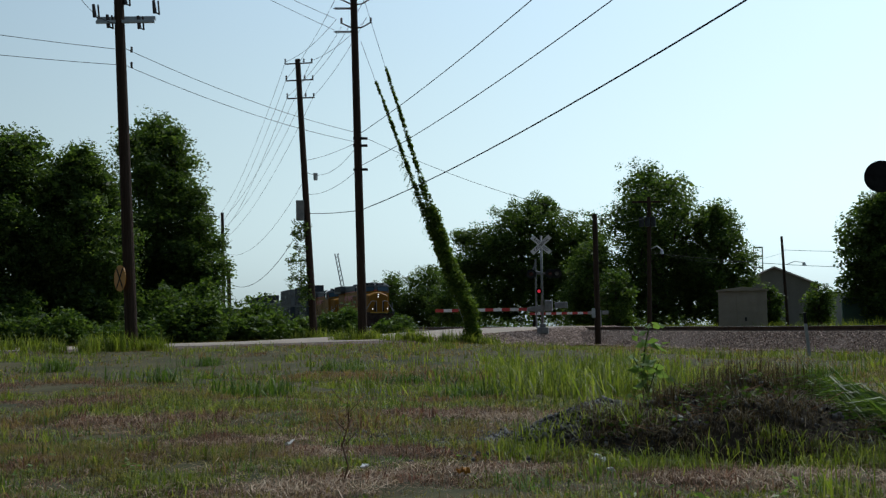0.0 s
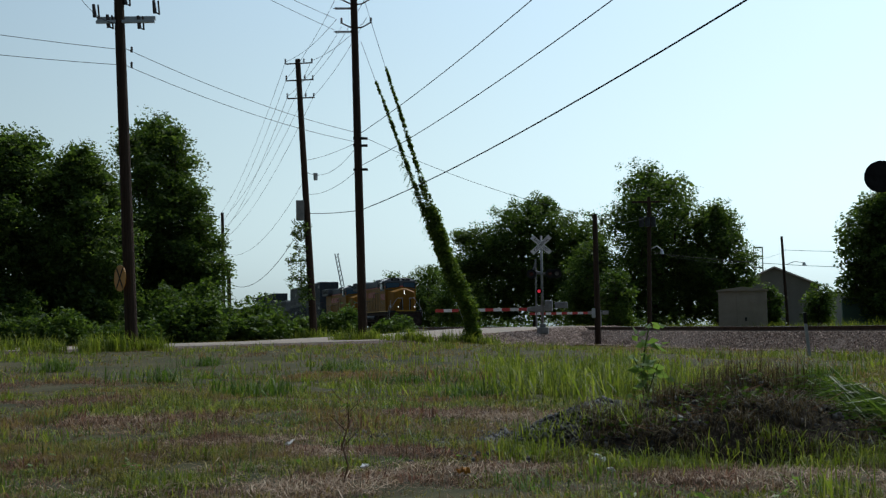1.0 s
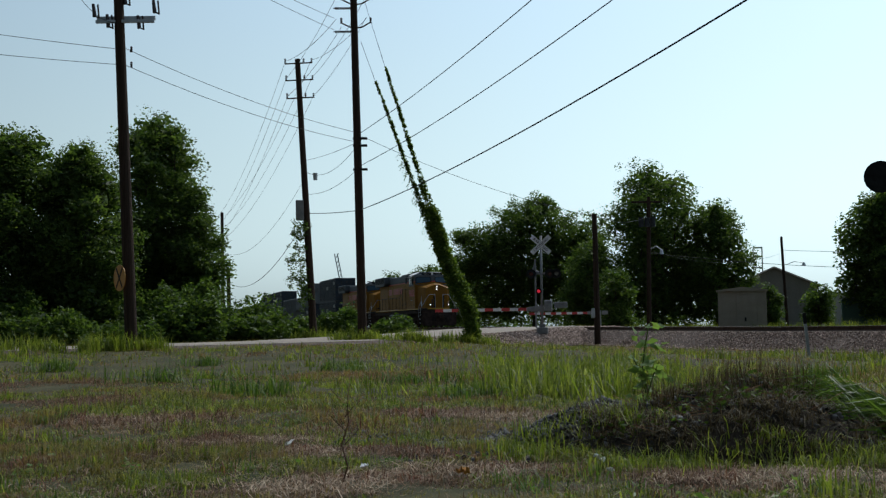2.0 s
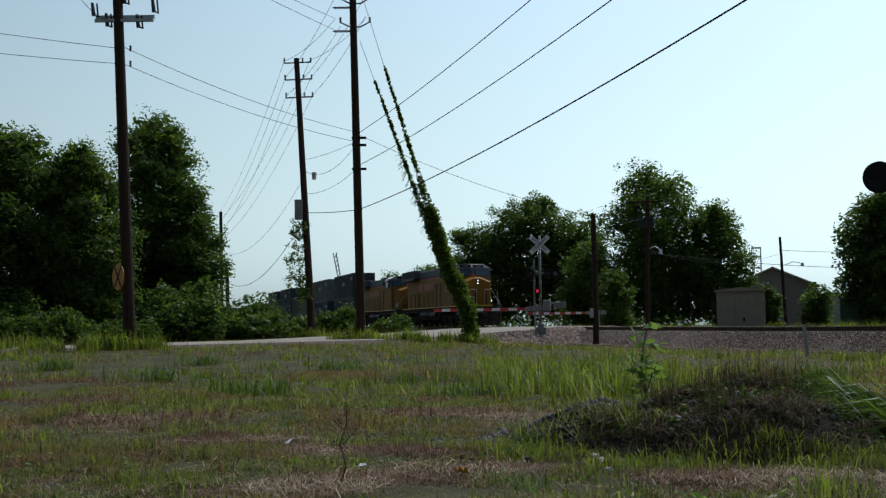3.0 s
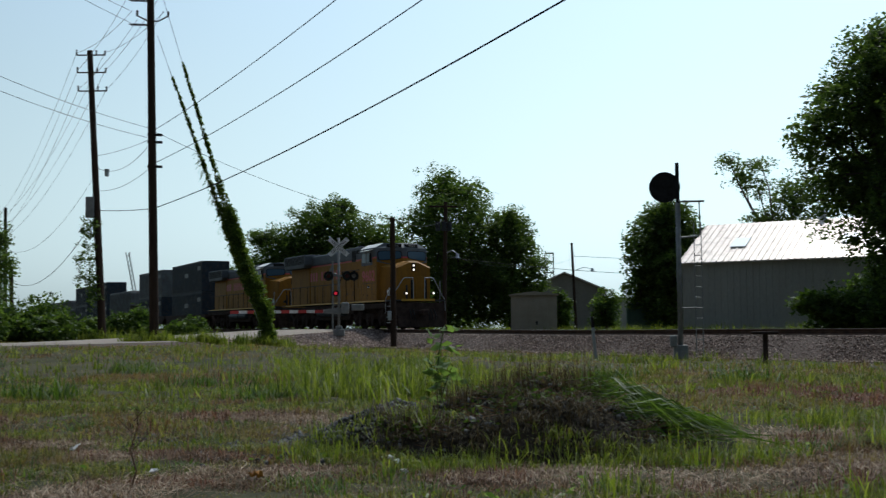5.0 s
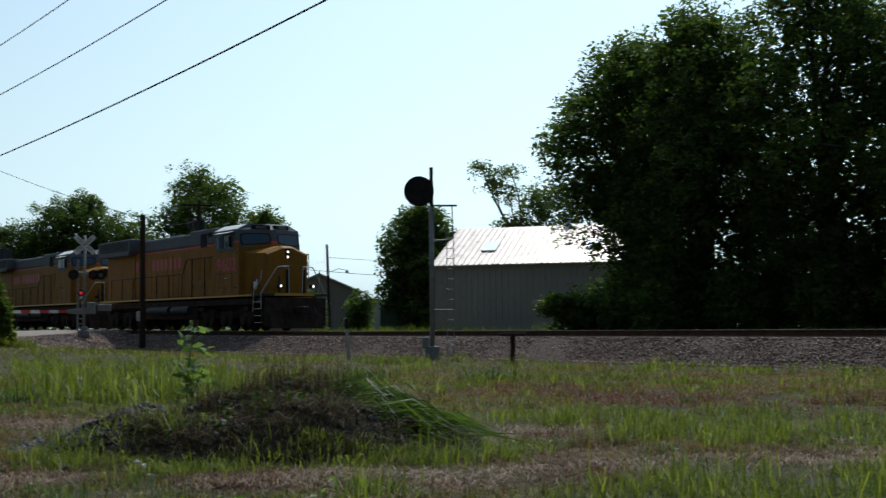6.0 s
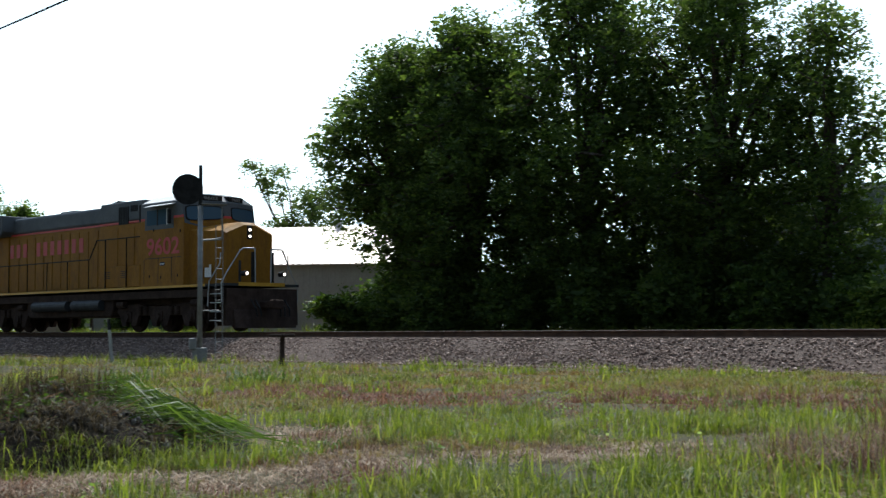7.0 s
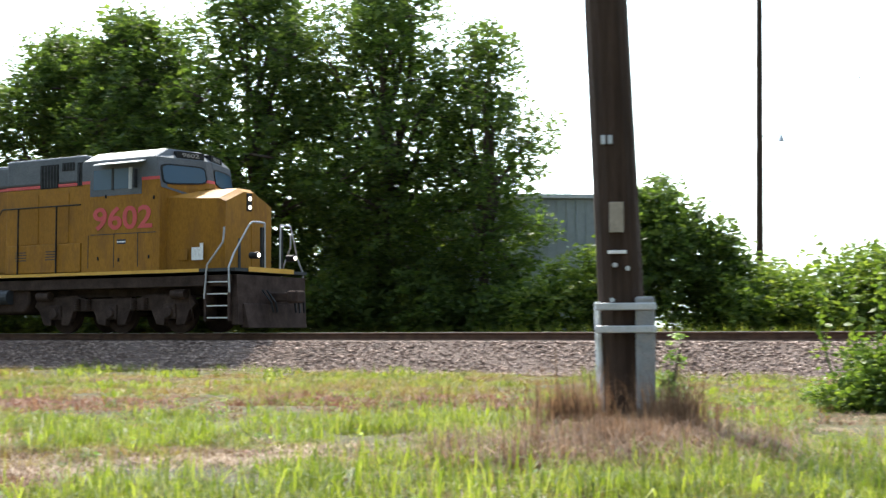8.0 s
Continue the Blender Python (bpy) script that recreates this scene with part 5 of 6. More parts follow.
    # cab
    def plan(z, y_out=HW, grow=0.0):
        k = min(1.0, max(0.0, (z - 3.62) / 0.76))
        cx, mx = -3.38 - 0.14 * k + grow, -2.92 - 0.14 * k + grow
        return [(-6.0, -y_out, z), (cx, -y_out, z), (mx, -0.12, z), (mx, 0.12, z), (cx, y_out, z), (-6.0, y_out, z)]

    def facet(sgn, k, z, out):
        """A point on the swept front: k from the outer corner to the middle, out proud of the sheet."""
        q = plan(z)
        a, b = Vector(q[1]), Vector(q[2])
        p = a.lerp(b, k) + Vector((b.y - a.y, a.x - b.x, 0)).normalized() * out
        return (p.x, p.y * -sgn, p.z) if sgn > 0 else tuple(p)

    cab = part("cab", loft([plan(1.5), plan(3.62), plan(3.80)]), M_YELLOW, t, "yellow cab with grey upper part")
    part("cab_stripe", loft([plan(3.80, HW + 0.004, 0.004), plan(3.88, HW + 0.004, 0.004)]), M_RED, cab, "thin red stripe")
    part("cab_upper", loft([plan(3.88), plan(4.38)]), M_GREY, cab, "grey upper cab")
    roof = part("cab_roof", loft([plan(4.38), [(-6.0, -1.0, 4.64), (-3.55, -1.0, 4.64), (-3.42, -0.12, 4.66), (-3.42, 0.12, 4.66), (-3.55, 1.0, 4.64), (-6.0, 1.0, 4.64)]]), M_GREY, cab, "grey cab roof")
    for sgn in (-1, 1):
        # sunlight on the grey roof's slopes, painted as thin white plates
        edge = [(-3.62, sgn * 1.47, 4.40), (-5.95, sgn * 1.47, 4.40), (-5.95, sgn * 1.0, 4.645), (-3.62, sgn * 1.0, 4.645)]
        part("roof_slope", slab(edge, [(x, y + sgn * 0.006, z + 0.012) for x, y, z in edge]), M_WHITE, roof, "white plate painting sunlight on the roof slope")
        mask = [(0.02, 3.60), (0.80, 3.36), (1.0, 3.36), (1.0, 4.36), (0.02, 4.36)]
        part("windscreen_mask", slab([facet(sgn, k, z, 0.010) for k, z in mask], [facet(sgn, k, z, 0.002) for k, z in mask]), M_GREY, cab, "grey windscreen surround")
        rim = rounded([(0.05, 3.66), (0.97, 3.76), (0.97, 4.22), (0.05, 4.22)])
        part("windscreen_gasket", slab([facet(sgn, k, z, 0.018) for k, z in rim], [facet(sgn, k, z, 0.006) for k, z in rim]), M_IRON, cab, "black rubber gasket")
        pane = rounded([(0.09, 3.70), (0.94, 3.79), (0.94, 4.18), (0.09, 4.18)])
        part("windscreen", slab([facet(sgn, k, z, 0.024) for k, z in pane], [facet(sgn, k, z, 0.014) for k, z in pane]), M_GLASS, cab, "dark blue windscreen pane")
        board = [(0.42, 4.40), (0.98, 4.40), (0.98, 4.58), (0.42, 4.58)]
        part("number_board", slab([facet(sgn, k, z, -0.02) for k, z in board], [facet(sgn, k, z, -0.40) for k, z in board]), M_IRON, roof, "black number board")
        if number:
            c0, c1 = Vector(facet(sgn, 0.42, 4.49, 0)), Vector(facet(sgn, 0.98, 4.49, 0))
            turn = math.degrees(math.atan2(c1.y - c0.y, c1.x - c0.x)) if sgn < 0 else math.degrees(math.atan2(c0.y - c1.y, c0.x - c1.x))
            mid = (c0 + c1) / 2
            text_part("board_number", number, 0.16, M_SILVER, roof, pose(*mid, 90, 0, turn) @ Matrix.Translation((0, 0, -0.016)), 0.003, "pale board number", (0.5, 0.11))
        y = sgn * (HW + 0.008)
        y2 = y + sgn * 0.02
        part("window_panel", box(B(), -5.72, -3.98, sgn * (HW - 0.01), y, 3.46, 4.36), M_GREY, cab, "grey panel round the side windows")
        for x0, x1 in ((-5.60, -4.98), (-4.90, -4.30)):
            part("side_window", box(B(), x0, x1, y, y + sgn * 0.008, 3.62, 4.14), M_GLASS, cab, "dark side window")
        part("window_frame", box(B(), -4.40, -4.28, y, y2, 3.60, 4.16, 0.005), M_CABROOF, cab, "pale sliding window edge")
        part("window_post", box(B(), -4.98, -4.90, y, y2, 3.60, 4.16, 0.005), M_DGREY, cab)
        part("wind_deflector", box(B(), -4.18, -4.12, y, y + sgn * 0.12, 3.62, 4.1, 0.005), M_DGREY, cab)
        visor = [(-5.35, y, 4.30), (-3.85, y, 4.30), (-3.85, y + sgn * 0.30, 4.22), (-5.35, y + sgn * 0.30, 4.22)]
        part("sun_visor", slab(visor, [(a, b, c + 0.02) for a, b, c in visor]), M_WHITE, cab, "white sun visor over the window")
        m = pose(-4.61, sgn * (HW + 0.006), 2.87, 90, 0, 0 if sgn < 0 else 180)
        if number:
            text_part("road_number", number, 0.74, M_RED, cab, m, 0.004, "red road number", (1.98, 0.60))
        part("door_seam", box(B(), -5.70, -3.50, y - sgn * 0.008, y, 2.455, 2.475), M_DGREY, cab)
        for x0 in (-5.78, -4.9, -4.1):
            part("door_seam", box(B(), x0, x0 + 0.018, y - sgn * 0.008, y - sgn * 0.002, 1.6, 2.455), M_DGREY, cab)
        for x0, z0 in ((-5.45, 1.8), (-4.75, 1.75), (-3.75, 1.8), (-3.6, 3.3), (-5.2, 3.4)):
            part("latch", box(B(), x0, x0 + 0.05, y - sgn * 0.008, y + sgn * 0.012, z0, z0 + 0.09, 0.006), M_IRON, cab)
        part("vent_plate", box(B(), -3.10, -2.70, sgn * 1.235, sgn * 1.25, 1.75, 2.02), M_YELLOW, t, "yellow hatch plate")
        part("notice", box(B(), -2.62, -2.26, sgn * 1.17, sgn * 1.185, 1.74, 2.06), M_WHITE, t, "white notice plate")
        part("notice_tab", box(B(), -2.36, -2.26, sgn * 1.17, sgn * 1.185, 2.06, 2.16), M_WHITE, t)
        part("emblem", box(B(), -4.78, -4.50, y - sgn * 0.008, y, 2.20, 2.32), M_BLUE, cab, "small blue emblem plate")
        part("emblem_band", box(B(), -4.78, -4.50, y, y + sgn * 0.004, 2.24, 2.27), M_WHITE, cab)
    part("nose_hood_step", box(B(), -2.95, -2.6, -0.28, 0.28, 3.6, 3.64, 0.01), M_YELLOW, nose)
    bm = B()
    part("roof_antenna", box(bm, -4.9, -4.5, -0.2, 0.2, 4.63, 4.73, 0.03), M_DGREY, roof, "low grey antenna dome")
    horn = B()
    for y in (-0.12, 0.0, 0.12):
        rod(horn, (-10.2, y, 4.82), (-9.7, y, 4.84), 0.03, 0.085, 10)
    rod(horn, (-10.1, 0, 4.5), (-10.1, 0, 4.82), 0.03, 0.03, 6)
    part("horn", horn, M_IRON, t, "black air horn")
    # blower section, engine hood, radiators
    sec = part("blower_section", box(B(), -8.9, -6.0, -1.38, 1.38, 1.5, 3.80, 0.03), M_YELLOW, t)
    part("blower_top", prism(B(), [(-8.9, 3.89), (-6.02, 3.89), (-6.02, 4.61), (-8.9, 4.61)], -1.38, 1.38, 0.06), M_GREY, sec, "grey upper section")
    part("blower_stripe", box(B(), -8.9, -6.02, -1.386, 1.386, 3.805, 3.885), M_RED, sec, "thin red stripe")
    for x, w, z0, z1 in ((-7.30, 0.33, 3.78, 4.42), (-6.62, 0.22, 4.22, 4.44), (-6.16, 0.13, 3.80, 4.42)):
        for sgn in (-1, 1):
            frame_ = part("louvre_panel", box(B(), x - w, x + w, sgn * 1.38, sgn * 1.392, z0, z1), M_IRON, sec, "black louvre panel")
            n_l = max(2, int(w / 0.055))
            for k in range(n_l):
                xl = x - w + (k + 0.35) * 2 * w / n_l
                part("louvre", box(B(), xl, xl + 0.03, sgn * 1.392, sgn * 1.405, z0 + 0.03, z1 - 0.03), M_DGREY, frame_)
    for sgn in (-1, 1):
        for x in (-8.1, -7.0):
            part("body_door", box(B(), x - 0.42, x + 0.42, sgn * 1.38, sgn * 1.396, 2.3, 3.62, 0.006), M_YELLOW, sec)
        part("battery_box", box(B(), -8.7, -6.05, sgn * 1.38, sgn * 1.49, 1.52, 2.28, 0.02), M_YELLOW, sec, "yellow battery box")
        for x in (-8.2, -7.1):
            for q in range(4):
                part("vent_slot", box(B(), x - 0.2, x + 0.2, sgn * 1.49, sgn * 1.496, 1.86 + q * 0.07, 1.885 + q * 0.07), M_DGREY, sec)
    hood = part("engine_hood", box(B(), -16.6, -8.9, -1.0, 1.0, 1.5, 3.86, 0.03), M_YELLOW, t)
    part("hood_top", prism(B(), [(-16.6, 3.93), (-8.9, 3.93), (-8.9, 4.58), (-16.6, 4.58)], -0.98, 0.98, 0.1), M_GREY, hood, "grey hood top")
    part("hood_stripe", box(B(), -16.6, -8.9, -1.006, 1.006, 3.86, 3.93), M_RED, hood)
    part("exhaust", box(B(), -13.5, -12.3, -0.45, 0.45, 4.5, 4.72, 0.05), M_DGREY, hood, "dark exhaust stack")
    for k in range(11):
        for sgn in (-1, 1):
            x = -16.4 + k * 0.68
            part("hood_door", box(B(), x, x + 0.62, sgn * 1.0, sgn * 1.022, 1.6, 3.72, 0.008), M_YELLOW, hood)
    for sgn in (-1, 1):
        for k in range(13):
            x = -17.6 + k * 0.55
            if k != 5:
                part("lettering_bar", box(B(), x, x + 0.3, sgn * 1.023, sgn * 1.03, 2.95, 3.5), M_RED, hood, "red lettering bar")
        top_z = [(-20.3, 2.6), (-9.4, 2.6), (-8.9, 3.28), (-6.05, 3.28)]
        bm = pipe(B(), [(x, sgn * 1.51, z) for x, z in top_z], 0.02, 6)
        part("side_handrail", bm, M_IRON, t, "dark side handrail")
        for k in range(8):
            part("rail_post", rod(B(), (-20.3 + k * 1.55, sgn * 1.51, 1.5), (-20.3 + k * 1.55, sgn * 1.51, 2.6), 0.02, 0.02, 6), M_IRON, t)
        for x in (-8.3, -6.9):
            part("rail_post", rod(B(), (x, sgn * 1.51, 1.5), (x, sgn * 1.51, 3.28), 0.024, 0.024, 6), M_IRON, t)
    rad = part("radiator_body", box(B(), -20.6, -16.6, -1.05, 1.05, 1.5, 3.86, 0.03), M_YELLOW, t)
    part("radiator_housing", prism(B(), [(-20.7, 3.86), (-16.5, 3.86), (-16.3, 4.05), (-16.3, 4.70), (-20.9, 4.70), (-20.9, 4.05)], -1.5, 1.5, 0.04), M_GREY, rad, "wide grey radiator housing")
    for sgn in (-1, 1):
        for k in range(18):
            part("grille_bar", box(B(), -20.6 + k * 0.235, -20.48 + k * 0.235, sgn * 1.5, sgn * 1.515, 4.1, 4.62), M_IRON, rad)
    # under the frame
    part("fuel_tank", prism(B(), [(-14.2, 0.55), (-8.2, 0.55), (-8.0, 0.8), (-8.0, 1.2), (-14.4, 1.2), (-14.4, 0.8)], -1.35, 1.35, 0.06), M_TRUCK, t, "dark fuel tank")
    for x0, x1 in ((-10.6, -8.6), (-13.6, -11.0)):
        part("air_reservoir", rod(B(), (x0, -1.42, 0.98), (x1, -1.42, 0.98), 0.2, 0.2, 16), M_DGREY, t, "grey air reservoir")
    wheels = truck(t, -5.2) + truck(t, -17.2)
    low = ("truck_frame", "wheelset", "pilot", "coupler", "air_hose", "step_", "fuel_tank", "air_reservoir", "underframe")
    for ob in t.children:
        if not ob.name.startswith(low):
            ob.location.z += 0.08          # the body sits a little above the frame
    return t, wheels


def container_car(label, c_low, c_top, seed):
    t = thing("container_wagon", label, "wagon", (0, 0, 0), 0, "wagons of the train")
    part("well_frame", prism(B(), [(-17.6, 1.0), (-16.6, 0.45), (-1.4, 0.45), (-0.4, 1.0), (-0.4, 1.25), (-17.6, 1.25)], -1.42, 1.42, 0.02), M_TRUCK, t)
    for z0, z1, mat_, nm in ((0.6, 3.2, c_low, "lower_container"), (3.24, 5.95, c_top, "upper_container")):
        bm = box(B(), -15.4, -2.6, -1.22, 1.22, z0, z1, 0.02)
        con = part(nm, bm, mat_, t, "ribbed steel container")
        for sgn in (-1, 1):
            bm = B()
            for k in range(42):
                box(bm, -15.2 + k * 0.3, -15.05 + k * 0.3, sgn * 1.22, sgn * 1.25, z0 + 0.15, z1 - 0.15)
            part("corrugation", bm, mat_, con)
        part("marking", box(box(B(), -4.2, -3.0, -1.262, -1.25, z1 - 0.8, z1 - 0.45), -9.5, -8.0, -1.262, -1.25, z1 - 1.3, z1 - 0.9), M_SILVER, con, "pale marking bars")
    for x in (-1.0, -17.0):
        bm = box(B(), x - 0.9, x + 0.9, -1.1, -0.95, 0.35, 0.7, 0.03)
        box(bm, x - 0.9, x + 0.9, 0.95, 1.1, 0.35, 0.7, 0.03)
        part("bogie_frame", bm, M_TRUCK, t)
    return t, [wheelset(t, x) for x in (-1.7, -0.3, -16.3, -17.7)]


def hopper_car(label):
    t = thing("hopper_wagon", label, "wagon", (0, 0, 0), 0, "wagons of the train")
    body = part("body", prism(B(), [(-16.2, 4.3), (-1.4, 4.3), (-1.2, 4.0), (-1.2, 2.6), (-3.4, 1.2), (-14.2, 1.2), (-16.4, 2.6), (-16.4, 4.0)], -1.5, 1.5, 0.05), M_HOPPER, t)
    bm = B()
    for k in range(14):
        box(bm, -16.0 + k * 1.1, -15.9 + k * 1.1, -1.58, 1.58, 1.5, 4.1)
    part("side_posts", bm, M_HOPPER, body)
    part("underframe", box(B(), -17.4, -0.3, -0.5, 0.5, 0.85, 1.15), M_TRUCK, t)
    for x in (-2.2, -15.4):
        part("bogie_frame", box(box(B(), x - 0.95, x + 0.95, -1.1, -0.95, 0.35, 0.7, 0.03), x - 0.95, x + 0.95, 0.95, 1.1, 0.35, 0.7, 0.03), M_TRUCK, t)
    return t, [wheelset(t, x) for x in (-1.5, -2.9, -14.7, -16.1)]


TRAIN = []
lead, lead_wheels = locomotive("9602", "yellow and grey diesel locomotive with lit headlamps", True)
TRAIN.append((lead, 0.0))
second, second_wheels = locomotive("", "second yellow and grey diesel locomotive coupled behind", False)
TRAIN.append((second, 22.1))
off_ = 44.2
for k in range(9):
    if k in (0, 1, 3, 4):
        car, _w = container_car("well wagon stacked with two dull blue containers", M_BLUE, M_BLUE if k != 1 else M_HOPPER, k)
    else:
        car, _w = hopper_car("weathered grey hopper wagon")
    TRAIN.append((car, off_))
    off_ += 18.0


# ---- foreground: rubble heap, litter, weeds ----
PILE = Vector((2.15, 9.05, 0))
MOUNDS = [(2.15, 8.95, 1.15, 1.12, 0.45, 0.65), (1.35, 9.45, 0.85, 0.8, 0.29, 0.8), (3.05, 8.85, 0.85, 0.7, 0.19, 0.9)]  # x, y, half-width, half-depth, height, fullness


def pile_h(x, y):
    h = np.zeros(np.shape(x))
    for cx, cy, rx, ry, top, k in MOUNDS:
        e = ((x - cx) / rx) ** 2 + ((y - cy) / ry) ** 2
        h = np.maximum(h, top * np.clip(1 - e, 0, None) ** k)
    return h * (0.72 + 0.34 * value_noise(x, y, 0.34, 90) + 0.22 * value_noise(x, y, 0.13, 91))


def make_pile():
    t = thing("gravel_heap", "low dark heap of gravel and earth overgrown with weeds", "gravel heap", (0, 0, 0))
    g = np.linspace(-1, 1, 110)
    X, Y = np.meshgrid(PILE.x + g * 1.95, PILE.y + g * 1.35, indexing="ij")
    r = np.random.default_rng(4)
    Z = pile_h(X, Y) + r.normal(0, 0.010, X.shape) - 0.025
    v = np.stack([X, Y, Z], -1).reshape(-1, 3)
    i = (np.arange(109)[:, None] * 110 + np.arange(109)[None]).ravel()
    np_mesh("earth", v, np.stack([i, i + 110, i + 111, i + 1], 1), M_DARKSOIL, t, "dark earth")
    # broken stone, thickest on the crest and on the near end
    x, y = r.uniform(0.4, 3.3, 30000), r.uniform(8.1, 10.6, 30000)
    h = pile_h(x, y)
    crest = np.clip((y - 8.6) / 0.6, 0.12, 1) * np.clip(0.35 + (x - 0.9) / 0.9, 0.35, 1)
    keep = (h > 0.03) & (r.uniform(0, 1, len(x)) < 0.42 * crest * (0.25 + 1.2 * value_noise(x, y, 0.3, 92)))
    x, y, h = x[keep], y[keep], h[keep]
    tagged(stones("gravel", np.stack([x, y, h + 0.004], 1), 0.024, 6, M_STONE_V, t, "dark grey broken stones"), kind="stuff")
    x = np.concatenate([r.normal(0.25, 0.30, 650), r.normal(0.95, 0.3, 350), r.normal(-0.35, 0.3, 120)])
    y = np.concatenate([r.normal(9.6, 0.38, 650), r.normal(10.1, 0.5, 350), r.normal(10.3, 0.3, 120)])
    tagged(stones("spilled_gravel", np.stack([x, y, np.full(len(x), 0.02)], 1), 0.026, 7, M_STONE_V, t, "scattered grey stones"), kind="stuff")
    # dead sticks and stems lying over the slope
    x, y = r.uniform(1.2, 3.2, 260), r.uniform(8.2, 9.3, 260)
    p = np.stack([x, y, pile_h(x, y)], 1)
    a = r.uniform(0, 2 * np.pi, 260)
    d = np.stack([np.cos(a) * 0.9, np.sin(a) * 0.4, r.uniform(0.05, 0.5, 260)], 1) * r.uniform(0.08, 0.26, (260, 1))
    w = np.array([[0, 0, 0.004]])
    q = np.stack([p - w, p + w, p + d + w * 0.5, p + d - w * 0.5], 1).reshape(-1, 3)
    tagged(np_mesh("twig", q, 4 * np.arange(260)[:, None] + np.array([[0, 1, 2, 3]]), M_DRY, t, "thin dead twigs"), kind="stuff")
    return t


M_DARKSOIL = surface("dark_damp_earth", (0.025, 0.02, 0.014), (0.06, 0.048, 0.035), 3, 0.95, 0, 30, 0.7)
M_STONE_V = leafy("heap_stone", (0.03, 0.029, 0.028), (0.075, 0.072, 0.07), (0.19, 0.185, 0.18), 0.0, 0.9)
make_pile()


def blades(n, where, height, width, seed, lean=0.35, seg=2):
    """Bent blades: arrays of vertices and triangles; where gives n ground points."""
    r = np.random.default_rng(seed)
    p = where
    n = len(p)
    h = height * r.uniform(0.45, 1.35, n) if np.isscalar(height) else height * r.uniform(0.6, 1.3, n)
    a = r.uniform(0, 2 * np.pi, n)
    d = np.stack([np.cos(a), np.sin(a), np.zeros(n)], 1)
    s = np.stack([-np.sin(a), np.cos(a), np.zeros(n)], 1) * (width * r.uniform(0.6, 1.4, n) * 0.5)[:, None]
    k = (np.abs(r.normal(0, lean, n)) * h)[:, None]
    up = np.array([0, 0, 1.0])[None] * h[:, None]
    mid = p + up * 0.55 + d * k * 0.35
    tip = p + up * np.clip(1.0 - 0.35 * k / h[:, None], 0.3, 1) + d * k * 1.2
    if seg == 1:
        v = np.stack([p - s, p + s, tip], 1).reshape(-1, 3)
        f = (3 * np.arange(n))[:, None] + np.array([0, 1, 2])[None]
    else:
        v = np.stack([p - s, p + s, mid + s * 0.75, mid - s * 0.75, tip], 1).reshape(-1, 3)
        b = (5 * np.arange(n))[:, None]
        f = np.concatenate([b + [0, 1, 2], b + [0, 2, 3], b + [3, 2, 4]], 0)
    return v, f


def sector(n, r0, r1, a0, a1, seed, power=0.5):
    r = np.random.default_rng(seed)
    a = np.radians(r.uniform(a0, a1, n))
    d = np.sqrt(r0 ** 2 + (r1 ** 2 - r0 ** 2) * r.uniform(0, 1, n) ** (power * 2))
    x, y = d * np.sin(a), d * np.cos(a)
    q = N.x * x + N.y * y
    keep = (q < 21.5) & (pile_h(x, y) < 0.05)
    # clumped growth
    c = 0.40 * value_noise(x, y, 0.8, 1) + 0.30 * value_noise(x, y, 0.28, 2) + 0.30 * value_noise(x, y, 3.1, 3)
    c = np.clip((c - 0.30) / 0.42, 0, 1)
    keep &= r.uniform(0, 1, n) < 0.35 + 0.65 * c
    x, y, c = x[keep], y[keep], c[keep]
    # keep blades off the road
    for (ax, ay, _, w), (bx, by, _, _) in zip(ROAD, ROAD[1:]):
        L = math.hypot(bx - ax, by - ay)
        tt = ((x - ax) * (bx - ax) + (y - ay) * (by - ay)) / L ** 2
        dist = np.abs((x - ax) * (by - ay) - (y - ay) * (bx - ax)) / L
        off = (tt < 0) | (tt > 1) | (dist > w + 0.1)
        x, y, c = x[off], y[off], c[off]
    return np.stack([x, y, ground_z(x, y) - 0.01], 1), c


# dead patches: x, y, half-width, half-depth
DEAD = [(-1.6, 9.9, 0.9, 0.9), (-3.1, 12.5, 1.2, 1.2), (-7.2, 21, 1.8, 1.9), (-0.6, 8.9, 0.7, 0.5), (0.1, 12.8, 1.0, 1.1), (0.4, 7.7, 1.3, 0.7),
        (1.9, 7.3, 1.4, 0.5), (-0.6, 7.0, 1.1, 0.5), (1.0, 12.4, 0.9, 0.9), (4.2, 9.4, 1.1, 0.7), (8.3, 5.2, 1.1, 1.0), (8.0, 4.2, 0.7, 0.5), (-5.0, 16, 1.6, 1.4),
        (3.4, 6.9, 1.2, 0.7), (5.6, 6.6, 0.9, 0.6), (11.2, 4.6, 1.4, 0.7), (2.6, 22, 1.6, 2.0)]
# the red-brown strip along the field
STRIP = [(r * math.sin(radians(a)), r * math.cos(radians(a)), 1.4, 1.9) for a, r in ((26, 17), (29.5, 16), (33, 15.2), (36.5, 14.8), (40, 14.6), (43.5, 14.4), (47, 14.2), (50.5, 14.0), (54, 13.6), (58, 13.2))]


def ellipses(x, y, spots):
    k = np.zeros(len(x))
    for cx, cy, rx, ry in spots:
        e = ((x - cx) / rx) ** 2 + ((y - cy) / ry) ** 2
        k = np.maximum(k, 1.7 - 1.1 * e)
    return np.clip(k - 1.3 * value_noise(x, y, 0.45, 5) + 0.35, 0, 0.95)


def dryness(x, y):
    open_field = np.clip((value_noise(x, y, 1.3, 6) + 0.6 * value_noise(x, y, 0.4, 7) - 0.86) * 2.2, 0, 0.7)
    return np.maximum(ellipses(x, y, DEAD), open_field) + 0.05


